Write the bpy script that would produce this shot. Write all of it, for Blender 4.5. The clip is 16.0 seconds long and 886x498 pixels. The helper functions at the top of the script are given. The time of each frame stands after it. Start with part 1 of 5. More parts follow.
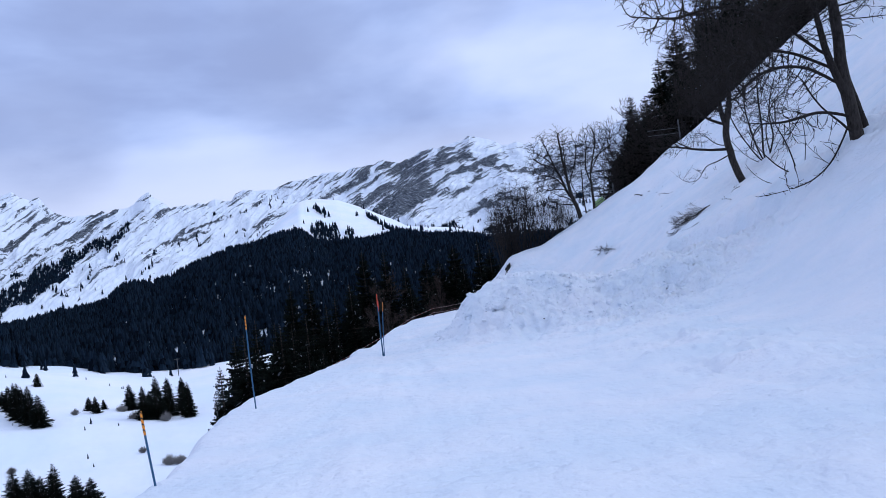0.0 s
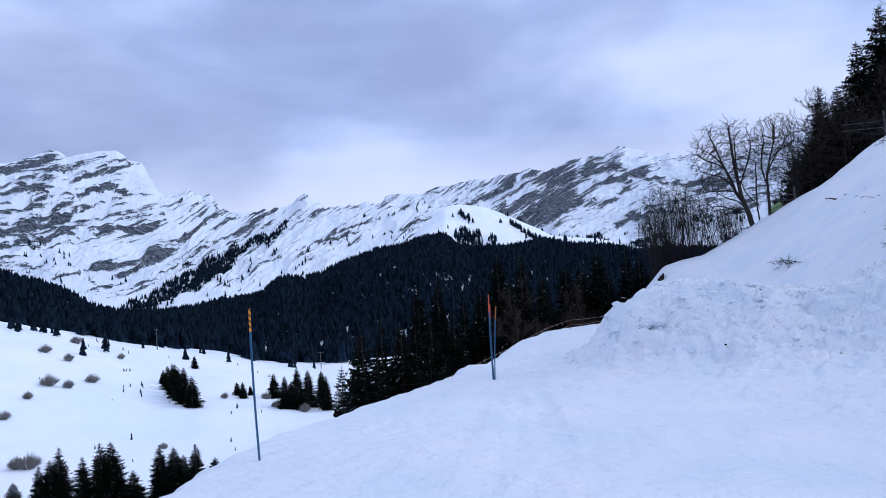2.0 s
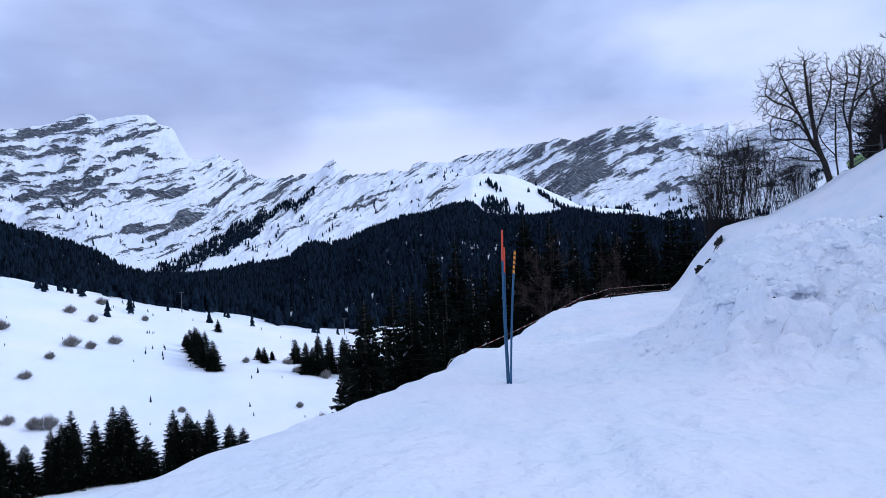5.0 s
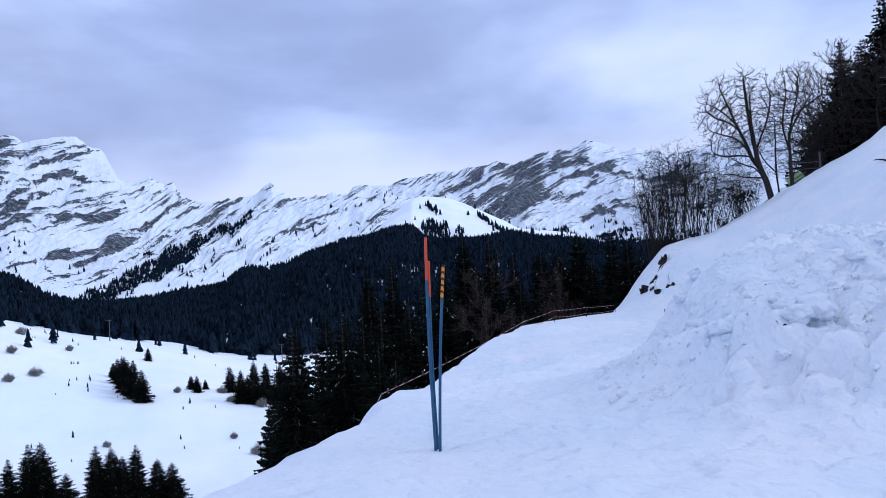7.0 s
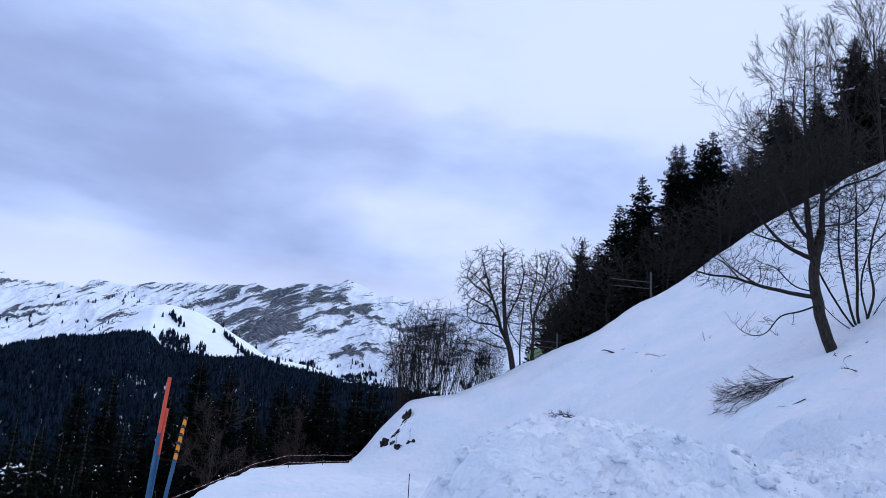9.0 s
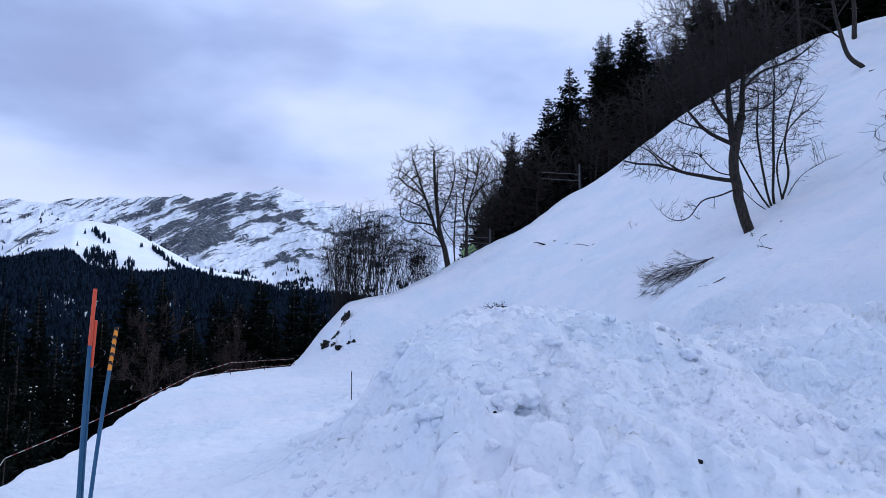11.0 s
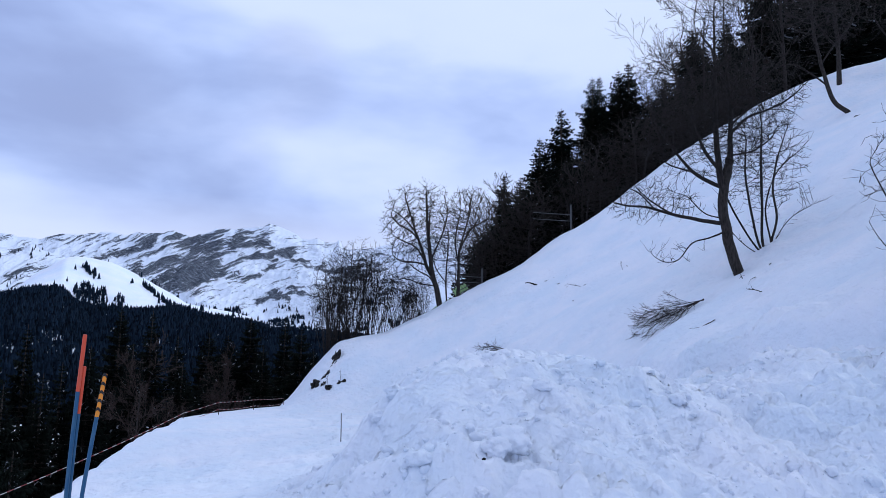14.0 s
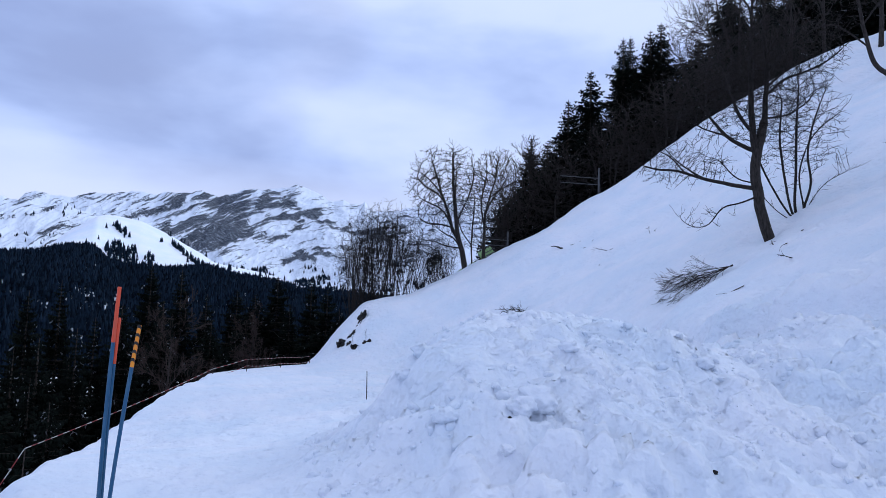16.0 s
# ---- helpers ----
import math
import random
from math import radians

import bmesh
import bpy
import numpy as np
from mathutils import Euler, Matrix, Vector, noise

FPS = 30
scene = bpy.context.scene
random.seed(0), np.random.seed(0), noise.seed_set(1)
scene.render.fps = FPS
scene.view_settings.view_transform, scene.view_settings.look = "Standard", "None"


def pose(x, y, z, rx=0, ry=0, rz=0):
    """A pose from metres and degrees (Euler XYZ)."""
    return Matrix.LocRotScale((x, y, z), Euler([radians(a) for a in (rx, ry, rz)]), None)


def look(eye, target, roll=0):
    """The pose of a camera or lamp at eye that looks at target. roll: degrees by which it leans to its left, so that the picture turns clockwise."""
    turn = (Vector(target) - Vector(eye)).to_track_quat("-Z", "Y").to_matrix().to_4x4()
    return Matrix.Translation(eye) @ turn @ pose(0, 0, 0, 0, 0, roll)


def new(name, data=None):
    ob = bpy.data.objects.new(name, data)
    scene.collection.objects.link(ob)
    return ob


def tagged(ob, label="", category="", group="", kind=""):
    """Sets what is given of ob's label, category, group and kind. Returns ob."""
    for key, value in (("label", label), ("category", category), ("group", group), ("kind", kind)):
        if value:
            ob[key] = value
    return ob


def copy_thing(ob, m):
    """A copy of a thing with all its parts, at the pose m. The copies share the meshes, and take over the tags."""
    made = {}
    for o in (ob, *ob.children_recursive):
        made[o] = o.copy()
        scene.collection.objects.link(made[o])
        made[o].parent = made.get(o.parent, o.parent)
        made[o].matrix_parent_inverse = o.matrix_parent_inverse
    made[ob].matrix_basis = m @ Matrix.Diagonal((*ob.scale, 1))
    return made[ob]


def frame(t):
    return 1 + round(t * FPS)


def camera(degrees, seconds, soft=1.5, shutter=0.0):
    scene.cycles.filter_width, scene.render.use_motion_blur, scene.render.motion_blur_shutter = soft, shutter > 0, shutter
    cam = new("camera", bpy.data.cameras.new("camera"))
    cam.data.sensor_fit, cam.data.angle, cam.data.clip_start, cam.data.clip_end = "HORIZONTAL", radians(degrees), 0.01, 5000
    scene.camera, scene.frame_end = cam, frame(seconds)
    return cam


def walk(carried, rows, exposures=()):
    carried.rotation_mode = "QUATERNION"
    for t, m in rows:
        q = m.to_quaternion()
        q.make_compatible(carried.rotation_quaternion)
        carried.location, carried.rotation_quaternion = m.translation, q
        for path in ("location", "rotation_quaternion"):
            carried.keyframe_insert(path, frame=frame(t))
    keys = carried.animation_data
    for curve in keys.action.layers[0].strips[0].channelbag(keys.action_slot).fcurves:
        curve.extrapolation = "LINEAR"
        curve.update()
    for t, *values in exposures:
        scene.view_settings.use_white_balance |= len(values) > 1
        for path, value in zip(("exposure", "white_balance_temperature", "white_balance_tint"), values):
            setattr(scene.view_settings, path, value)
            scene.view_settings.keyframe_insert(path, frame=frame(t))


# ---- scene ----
cam = camera(62.7, 16.0, soft=0.55)
PATH = [
    (0, (3.263, -20.915, 2.092), (3.153, -18.919, 2.157), -7.3),
    (0.5, (3.296, -19.351, 1.943), (2.955, -17.382, 2.011), -6.6),
    (1, (3.241, -17.84, 1.853), (2.769, -15.899, 1.938), -6.3),
    (1.5, (3.123, -16.513, 1.814), (2.622, -14.58, 1.917), -4.9),
    (2, (2.993, -15.357, 1.796), (2.502, -13.422, 1.921), -3.9),
    (2.5, (2.838, -14.16, 1.708), (2.36, -12.221, 1.826), -3.9),
    (3, (2.605, -12.977, 1.587), (2.115, -11.039, 1.668), -4.0),
    (3.5, (2.301, -11.821, 1.499), (1.711, -9.91, 1.534), -4.0),
    (6, (1.609, -6.833, 1.332), (1.085, -4.904, 1.41), -1.4),
    (6.5, (1.503, -6.357, 1.344), (1.048, -4.412, 1.446), -2.2),
    (7, (1.439, -6.126, 1.324), (1.034, -4.17, 1.422), -3.5),
    (7.5, (1.289, -5.651, 1.278), (0.91, -3.689, 1.347), -3.9),
    (8, (1.19, -5.496, 1.361), (0.968, -3.516, 1.536), -0.8),
    (8.5, (1.136, -5.287, 1.561), (1.201, -3.332, 1.976), 3.3),
    (9, (1.151, -5.247, 1.566), (1.4, -3.318, 2.033), 4.4),
    (9.5, (1.148, -5.221, 1.547), (1.481, -3.289, 1.943), 3.0),
    (10, (1.154, -5.148, 1.528), (1.552, -3.21, 1.82), 1.7),
    (12.5, (1.18, -5.257, 1.545), (1.644, -3.32, 1.728), 0.4),
    (13, (1.185, -5.248, 1.57), (1.643, -3.314, 1.794), 0.5),
    (13.5, (1.166, -5.247, 1.581), (1.626, -3.32, 1.857), 0.7),
    (14, (1.168, -5.253, 1.587), (1.634, -3.333, 1.898), 1.0),
    (14.5, (1.186, -5.254, 1.586), (1.655, -3.336, 1.901), 1.3),
    (15, (1.166, -5.233, 1.583), (1.626, -3.308, 1.869), 1.6),
    (15.5, (1.165, -5.221, 1.576), (1.599, -3.284, 1.82), 1.8),
    (16, (1.145, -5.222, 1.556), (1.549, -3.275, 1.764), 2.0),
]
walk(cam, [(t, look(eye, target, roll)) for t, eye, target, roll in PATH], exposures=((0, 0.02, 6080, 10), (3.5, 0.04, 6080, 10), (7, 0.10, 6080, 10), (10, 0.06, 6080, 10), (16, 0.06, 6080, 10)))

# ---- world and light ----
world = bpy.data.worlds.new("winter_sky")
scene.world = world
world.use_nodes = True
wn, wl = world.node_tree.nodes, world.node_tree.links
wn.clear()


def wnode(kind, **values):
    n = wn.new(kind)
    for key, value in values.items():
        n.inputs[key].default_value = value
    return n


w_out = wn.new("ShaderNodeOutputWorld")
w_bg = wn.new("ShaderNodeBackground")
w_bg.inputs["Strength"].default_value = 1.0
w_sky = wn.new("ShaderNodeTexSky")
w_sky.sky_type, w_sky.sun_disc = "NISHITA", False
w_sky.sun_elevation, w_sky.sun_rotation = radians(31), radians(82)
w_dim = wn.new("ShaderNodeVectorMath")
w_dim.operation = "SCALE"
w_dim.inputs["Scale"].default_value = 0.10
w_co = wn.new("ShaderNodeTexCoord")
w_map = wnode("ShaderNodeMapping", Scale=(1.0, 1.0, 2.6), Location=(0.4, 0.2, 0.1))
w_noise = wnode("ShaderNodeTexNoise", Scale=2.6, Detail=5.0, Roughness=0.48, Distortion=0.15)
w_ramp = wn.new("ShaderNodeValToRGB")
w_ramp.color_ramp.interpolation = "B_SPLINE"
for at, colour in ((0.36, (0.31, 0.385, 0.65, 1)), (0.50, (0.47, 0.59, 0.93, 1)), (0.66, (0.69, 0.775, 1.06, 1))):
    e = w_ramp.color_ramp.elements.new(at)
    e.color = colour
w_ramp.color_ramp.elements.remove(w_ramp.color_ramp.elements[0])
w_ramp.color_ramp.elements.remove(w_ramp.color_ramp.elements[-1])
w_sep = wn.new("ShaderNodeSeparateXYZ")
w_low = wnode("ShaderNodeMapRange", **{"From Min": 0.14, "From Max": 0.215, "To Min": 0.85, "To Max": 0.0})
w_mixlow = wn.new("ShaderNodeMixRGB")
w_mixlow.inputs["Color2"].default_value = (0.72, 0.78, 1.0, 1)
w_mix = wn.new("ShaderNodeMixRGB")
w_mix.inputs["Fac"].default_value = 1.0
wl.new(w_co.outputs["Generated"], w_map.inputs["Vector"])
wl.new(w_map.outputs["Vector"], w_noise.inputs["Vector"])
wl.new(w_co.outputs["Generated"], w_sep.inputs["Vector"])
w_side = wn.new("ShaderNodeMath")
w_side.operation, w_side.inputs[1].default_value = "MULTIPLY_ADD", 0.07
w_high = wn.new("ShaderNodeMath")
w_high.operation, w_high.inputs[1].default_value = "MULTIPLY_ADD", 0.44
w_base = wn.new("ShaderNodeMath")
w_base.operation, w_base.inputs[1].default_value = "SUBTRACT", 0.10
wl.new(w_noise.outputs["Fac"], w_base.inputs[0])
wl.new(w_sep.outputs["Z"], w_high.inputs[0])
wl.new(w_base.outputs["Value"], w_high.inputs[2])
wl.new(w_sep.outputs["X"], w_side.inputs[0])
wl.new(w_high.outputs["Value"], w_side.inputs[2])
wl.new(w_side.outputs["Value"], w_ramp.inputs["Fac"])
wl.new(w_sep.outputs["Z"], w_low.inputs["Value"])
wl.new(w_low.outputs["Result"], w_mixlow.inputs["Fac"])
wl.new(w_ramp.outputs["Color"], w_mixlow.inputs["Color1"])
wl.new(w_sky.outputs["Color"], w_dim.inputs[0])
wl.new(w_dim.outputs["Vector"], w_mix.inputs["Color1"])
w_shade = w_mixlow.outputs["Color"]
w_torn = wnode("ShaderNodeTexNoise", Scale=7.0, Detail=5.0, Roughness=0.55)
wl.new(w_map.outputs["Vector"], w_torn.inputs["Vector"])
for c_az, c_el, c_wide, c_much in ((-41, 13.5, 9, 0.75), (-31, 12.5, 6, 0.6), (-13, 17.5, 7.5, 0.42), (-4, 15.5, 5, 0.25), (1, 21.5, 5, 0.4), (-26, 20, 6, 0.25)):
    w_dot = wn.new("ShaderNodeVectorMath")
    w_dot.operation = "DOT_PRODUCT"
    w_dot.inputs[1].default_value = (math.cos(radians(c_el)) * math.sin(radians(c_az)), math.cos(radians(c_el)) * math.cos(radians(c_az)), math.sin(radians(c_el)))
    wl.new(w_co.outputs["Generated"], w_dot.inputs[0])
    w_spot = wnode("ShaderNodeMapRange", **{"From Min": math.cos(radians(c_wide)), "From Max": 1.0, "To Min": 0.0, "To Max": 2.0 * c_much})
    w_spot.interpolation_type = "SMOOTHSTEP"
    w_soft = wn.new("ShaderNodeMath")
    w_soft.operation = "MULTIPLY"
    w_cloud = wn.new("ShaderNodeMixRGB")
    w_cloud.inputs["Color2"].default_value = (0.345, 0.415, 0.66, 1)
    wl.new(w_dot.outputs["Value"], w_spot.inputs["Value"])
    wl.new(w_spot.outputs["Result"], w_soft.inputs[0])
    wl.new(w_torn.outputs["Fac"], w_soft.inputs[1])
    wl.new(w_soft.outputs["Value"], w_cloud.inputs["Fac"])
    wl.new(w_shade, w_cloud.inputs["Color1"])
    w_shade = w_cloud.outputs["Color"]
wl.new(w_shade, w_mix.inputs["Color2"])
wl.new(w_mix.outputs["Color"], w_bg.inputs["Color"])
wl.new(w_bg.outputs["Background"], w_out.inputs["Surface"])

sun = new("sun", bpy.data.lights.new("sun", "SUN"))
sun.data.energy, sun.data.angle, sun.data.color = 1.1, radians(20), (0.94, 0.97, 1.0)
sun.matrix_world = look((41, 6, 25), (0, 0, 0))


# ---- materials ----
class Nodes:
    """A material with short ways to add and join nodes."""

    def __init__(self, name, roughness=0.8, specular=0.3):
        self.m = bpy.data.materials.new(name)
        self.m.use_nodes = True
        self.t = self.m.node_tree
        self.bsdf = self.t.nodes["Principled BSDF"]
        self.bsdf.inputs["Roughness"].default_value = roughness
        self.bsdf.inputs["Specular IOR Level"].default_value = specular

    def add(self, kind, **values):
        n = self.t.nodes.new(kind)
        for key, value in values.items():
            n.inputs[key].default_value = value
        return n

    def join(self, a, b):
        self.t.links.new(a, b)

    def place(self, scale=(1, 1, 1), turn=(0, 0, 0), local=False):
        if local:
            source = self.add("ShaderNodeTexCoord").outputs["Object"]
        else:
            source = self.add("ShaderNodeNewGeometry").outputs["Position"]
        first = self.add("ShaderNodeMapping", Rotation=[radians(a) for a in turn])
        then = self.add("ShaderNodeMapping", Scale=scale)
        self.join(source, first.inputs["Vector"])
        self.join(first.outputs["Vector"], then.inputs["Vector"])
        return then.outputs["Vector"]

    def noise(self, vector, scale, detail=4.0, rough=0.55, distort=0.0):
        n = self.add("ShaderNodeTexNoise", Scale=scale, Detail=detail, Roughness=rough, Distortion=distort)
        self.join(vector, n.inputs["Vector"])
        return n.outputs["Fac"]

    def ramp(self, fac, *stops):
        r = self.add("ShaderNodeValToRGB")
        while len(r.color_ramp.elements) < len(stops):
            r.color_ramp.elements.new(0.5)
        for e, (at, colour) in zip(r.color_ramp.elements, stops):
            e.position = at
            e.color = (*colour, 1) if len(colour) == 3 else colour
        self.join(fac, r.inputs["Fac"])
        return r.outputs["Color"]

    def math(self, op, a, b):
        n = self.add("ShaderNodeMath")
        n.operation = op
        for socket, v in zip(n.inputs, (a, b)):
            if isinstance(v, (int, float)):
                socket.default_value = v
            else:
                self.join(v, socket)
        return n.outputs["Value"]

    def mix(self, fac, a, b):
        n = self.add("ShaderNodeMixRGB")
        for socket, v in zip(n.inputs, (fac, a, b)):
            if isinstance(v, (int, float)):
                socket.default_value = v
            elif isinstance(v, tuple):
                socket.default_value = (*v, 1)
            else:
                self.join(v, socket)
        return n.outputs["Color"]

    def bump(self, height, distance, strength=1.0, before=None):
        n = self.add("ShaderNodeBump", Strength=strength, Distance=distance)
        self.join(height, n.inputs["Height"])
        if before is not None:
            self.join(before, n.inputs["Normal"])
        return n.outputs["Normal"]

    def done(self, colour=None, normal=None, roughness=None):
        if isinstance(colour, tuple):
            self.bsdf.inputs["Base Color"].default_value = (*colour, 1)
        elif colour is not None:
            self.join(colour, self.bsdf.inputs["Base Color"])
        if normal is not None:
            self.join(normal, self.bsdf.inputs["Normal"])
        if roughness is not None:
            self.join(roughness, self.bsdf.inputs["Roughness"])
        return self.m


def snow_material(name, coarse, fine, relief, dull=1.0, loose=False):
    """Snow with soft swells, crumbs and a few dirty grains."""
    n = Nodes(name, 0.65, 0.25)
    p = n.place()
    big, mid, small = n.noise(p, coarse, 5), n.noise(p, fine * 0.3, 3, 0.5), n.noise(p, fine, 3, 0.5)
    colour = n.mix(n.ramp(big, (0.35, (0, 0, 0)), (0.7, (1, 1, 1))), tuple(dull * c for c in (0.755, 0.83, 0.925)), tuple(dull * c for c in (0.875, 0.888, 0.95)))
    specks = n.ramp(n.noise(p, fine * 3.1, 2, 0.5), (0.745, (0, 0, 0)), (0.79, (1, 1, 1)))
    colour = n.mix(n.math("MULTIPLY", specks, 0.35), colour, (0.36, 0.33, 0.30))
    soft = n.bump(small, relief * 0.7, 0.7, n.bump(mid, relief * 4, 0.8, n.bump(big, relief * 8, 0.6)))
    if not loose:
        return n.done(colour, soft)
    att = n.add("ShaderNodeAttribute")
    att.attribute_name = "loose"
    lumpy = n.noise(p, 3.2, 3, 0.5)
    wobble = n.add("ShaderNodeTexNoise", Scale=5.0, Detail=2.0)
    n.join(p, wobble.inputs["Vector"])
    bent = n.add("ShaderNodeMixRGB", Fac=0.05)
    n.join(p, bent.inputs["Color1"])
    n.join(wobble.outputs["Color"], bent.inputs["Color2"])
    heights = lumpy
    for scale, share in ((3.6, 0.50), (8.0, 0.20), (19.0, 0.07)):
        cells = n.add("ShaderNodeTexVoronoi", Scale=scale, Randomness=1.0)
        cells.feature = "SMOOTH_F1"
        cells.inputs["Smoothness"].default_value = 0.7
        n.join(bent.outputs["Color"], cells.inputs["Vector"])
        heights = n.math("SUBTRACT", heights, n.math("MULTIPLY", cells.outputs["Distance"], share))
    rubble = n.math("MULTIPLY", heights, att.outputs["Fac"])
    return n.done(colour, n.bump(rubble, 0.13, 1.0, soft))


def rock_and_snow(name, turn, size, dip=-24.0, streaks=1.5):
    """Grey limestone and snow: 'bare' says how far the rock is swept free; thin beds and dusted snow break it up."""
    n = Nodes(name, 0.85, 0.2)
    p = n.place((1 / size, 1 / size, 5.0 / size), (0, dip, turn))
    q = n.place((1 / size, 1 / size, 1 / size))
    bands = n.noise(p, 2.2, 8, 0.70, 0.1)
    patches = n.noise(q, 0.8, 5, 0.55)
    fine = n.noise(n.place((1 / size, 1 / size, 6.0 / size), (0, dip, turn)), 8.0, 7, 0.72, 0.3)
    lines = n.noise(n.place((1 / size, 1 / size, 14.0 / size), (0, dip - 8, turn)), 5.0, 7, 0.72, 0.5)
    crumb = n.noise(q, 22.0, 5, 0.7)
    att = n.add("ShaderNodeAttribute")
    att.attribute_name = "bare"
    mask = n.math("ADD", att.outputs["Fac"], n.math("MULTIPLY", n.math("SUBTRACT", bands, 0.5), 1.0))
    mask = n.math("ADD", mask, n.math("MULTIPLY", n.math("SUBTRACT", fine, 0.5), 1.6))
    mask = n.math("ADD", mask, n.math("MULTIPLY", n.math("SUBTRACT", lines, 0.52), streaks))
    mask = n.math("ADD", mask, n.math("MULTIPLY", n.math("SUBTRACT", crumb, 0.5), 1.3))
    cover = n.ramp(mask, (0.43, (0, 0, 0)), (0.49, (0.55, 0.55, 0.55)), (0.54, (1, 1, 1)))
    rock = n.ramp(n.math("ADD", n.math("MULTIPLY", fine, 0.5), n.math("MULTIPLY", lines, 0.5)), (0.43, (0.016, 0.023, 0.035)), (0.50, (0.065, 0.078, 0.10)), (0.56, (0.17, 0.19, 0.225)), (0.63, (0.42, 0.45, 0.50)))
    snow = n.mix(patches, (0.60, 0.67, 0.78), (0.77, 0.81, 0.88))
    ragged = n.math("MULTIPLY", fine, cover)
    return n.done(n.mix(cover, snow, rock), n.bump(ragged, size * 0.05, 0.8, n.bump(bands, size * 0.03, 0.5)))


SNOW = snow_material("packed_snow", 0.55, 15.0, 0.024, 0.88, True)
FIELD_SNOW = snow_material("field_snow", 0.02, 0.35, 0.25)


def bark(name, dark, light):
    n = Nodes(name, 0.9, 0.15)
    p = n.place((6, 6, 1.6), local=True)
    v = n.noise(p, 3.0, 5, 0.6)
    return n.done(n.ramp(v, (0.3, dark), (0.7, light)), n.bump(v, 0.02, 0.8))


def needles(name, dark, light, dusted=0.992, dust=(0.30, 0.32, 0.35)):
    n = Nodes(name, 0.9, 0.04)
    geo = n.add("ShaderNodeNewGeometry")
    return n.done(n.ramp(geo.outputs["Random Per Island"], (0.0, dark), (0.8, light), (dusted - 0.006, light), (dusted, dust)))


BARK = bark("grey_bark", (0.012, 0.010, 0.009), (0.055, 0.047, 0.042))
TWIG = bark("dark_twig", (0.012, 0.010, 0.009), (0.040, 0.034, 0.031))
SPRUCE_BARK = bark("spruce_bark", (0.02, 0.016, 0.013), (0.07, 0.055, 0.045))
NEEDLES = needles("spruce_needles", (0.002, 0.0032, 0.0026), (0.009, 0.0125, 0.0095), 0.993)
# Distance haze is mixed into these needle colours: bluer and paler than NEEDLES.
HAZED_FAR_NEEDLES = needles("far_spruce_needles_hazed", (0.0016, 0.0042, 0.0085), (0.0105, 0.021, 0.037), 1.0, (0.018, 0.032, 0.052))


# ---- shapes from numbers ----
def smooth(v):
    v = np.clip(v, 0, 1)
    return v * v * (3 - 2 * v)


def lattice(ix, iy, seed):
    n = (ix * 374761393 + iy * 668265263 + seed * 974634777) & 0xFFFFFFFF
    n = ((n ^ (n >> 13)) * 1274126177) & 0xFFFFFFFF
    return ((n ^ (n >> 16)) & 0xFFFF) / 65535.0


def grain(x, y, seed=0):
    """Soft noise between -1 and 1 over the plan."""
    x, y = np.asarray(x, float), np.asarray(y, float)
    ix, iy = np.floor(x).astype(np.int64), np.floor(y).astype(np.int64)
    u, v = smooth(x - ix), smooth(y - iy)
    a, b = lattice(ix, iy, seed), lattice(ix + 1, iy, seed)
    c, d = lattice(ix, iy + 1, seed), lattice(ix + 1, iy + 1, seed)
    return 2 * ((a * (1 - u) + b * u) * (1 - v) + (c * (1 - u) + d * u) * v) - 1


def rough(x, y, seed=0, octaves=4, keep=0.5, ridged=False):
    total, gain, size = 0.0, 1.0, 1.0
    for k in range(octaves):
        g = grain(x * size + 17.3 * k, y * size - 9.1 * k, seed + k)
        total = total + gain * (1 - 2 * np.abs(g) if ridged else g)
        gain, size = gain * keep, size * 2.03
    return total


# ---- terrain ----
OX, OY = 1.2, -5.2


def piste_z(y):
    return np.interp(y, [-60, -21, -16, -11, -6, 0, 12, 24, 32, 60], [1.6, 0.55, 0.32, 0.12, 0.02, 0, -0.22, -0.45, -0.62, -1.2])


def edge_x(y):
    x = np.interp(y, [-60, -30, -14, -12.5, -11, -9.4, -7.4, -6, -4.4, -3, -1, 0.5, 2, 4, 6.5, 9, 12, 16, 20, 23, 25.5, 29, 32, 36], [-3, -1.0, -0.5, -0.65, -0.95, -1.35, -1.72, -1.78, -1.5, -1.38, -1.2, -1.16, -1.12, -1.42, -1.9, -2.2, -2.15, -1.7, -1.4, -1.6, -0.85, 0.5, 2.2, 2.5])
    return x + 0.07 * rough(y * 1.1, y * 0 + 3, 5, 3) + 0.04 * rough(y * 3.3, y * 0 + 8, 6, 2)


def edge_drop(y):
    """How far the piste falls off towards its edge."""
    return np.interp(y, [-3, -1, 0.5, 4, 6.5, 9, 12, 16, 20, 26, 32], [0, 0.03, 0.08, 0.08, 0.4, 0.68, 0.55, 0.1, 0.1, 0.06, 0])


def toe_x(y):
    return np.interp(y, [-60, -25, 0, 15, 25, 31, 36], [11, 9.5, 8.5, 8.3, 6.5, 4.2, 2.5])


def hillside(d):
    """Height of the slope above its foot, d metres from it."""
    knots = [-9, 0, 2, 5.6, 8.1, 12, 20, 35, 60], [0, 0, 0.7, 3.4, 4.95, 7.4, 13, 21, 33]
    return sum(np.interp(d + k, *knots) for k in (-0.9, -0.45, 0, 0.45, 0.9)) / 5


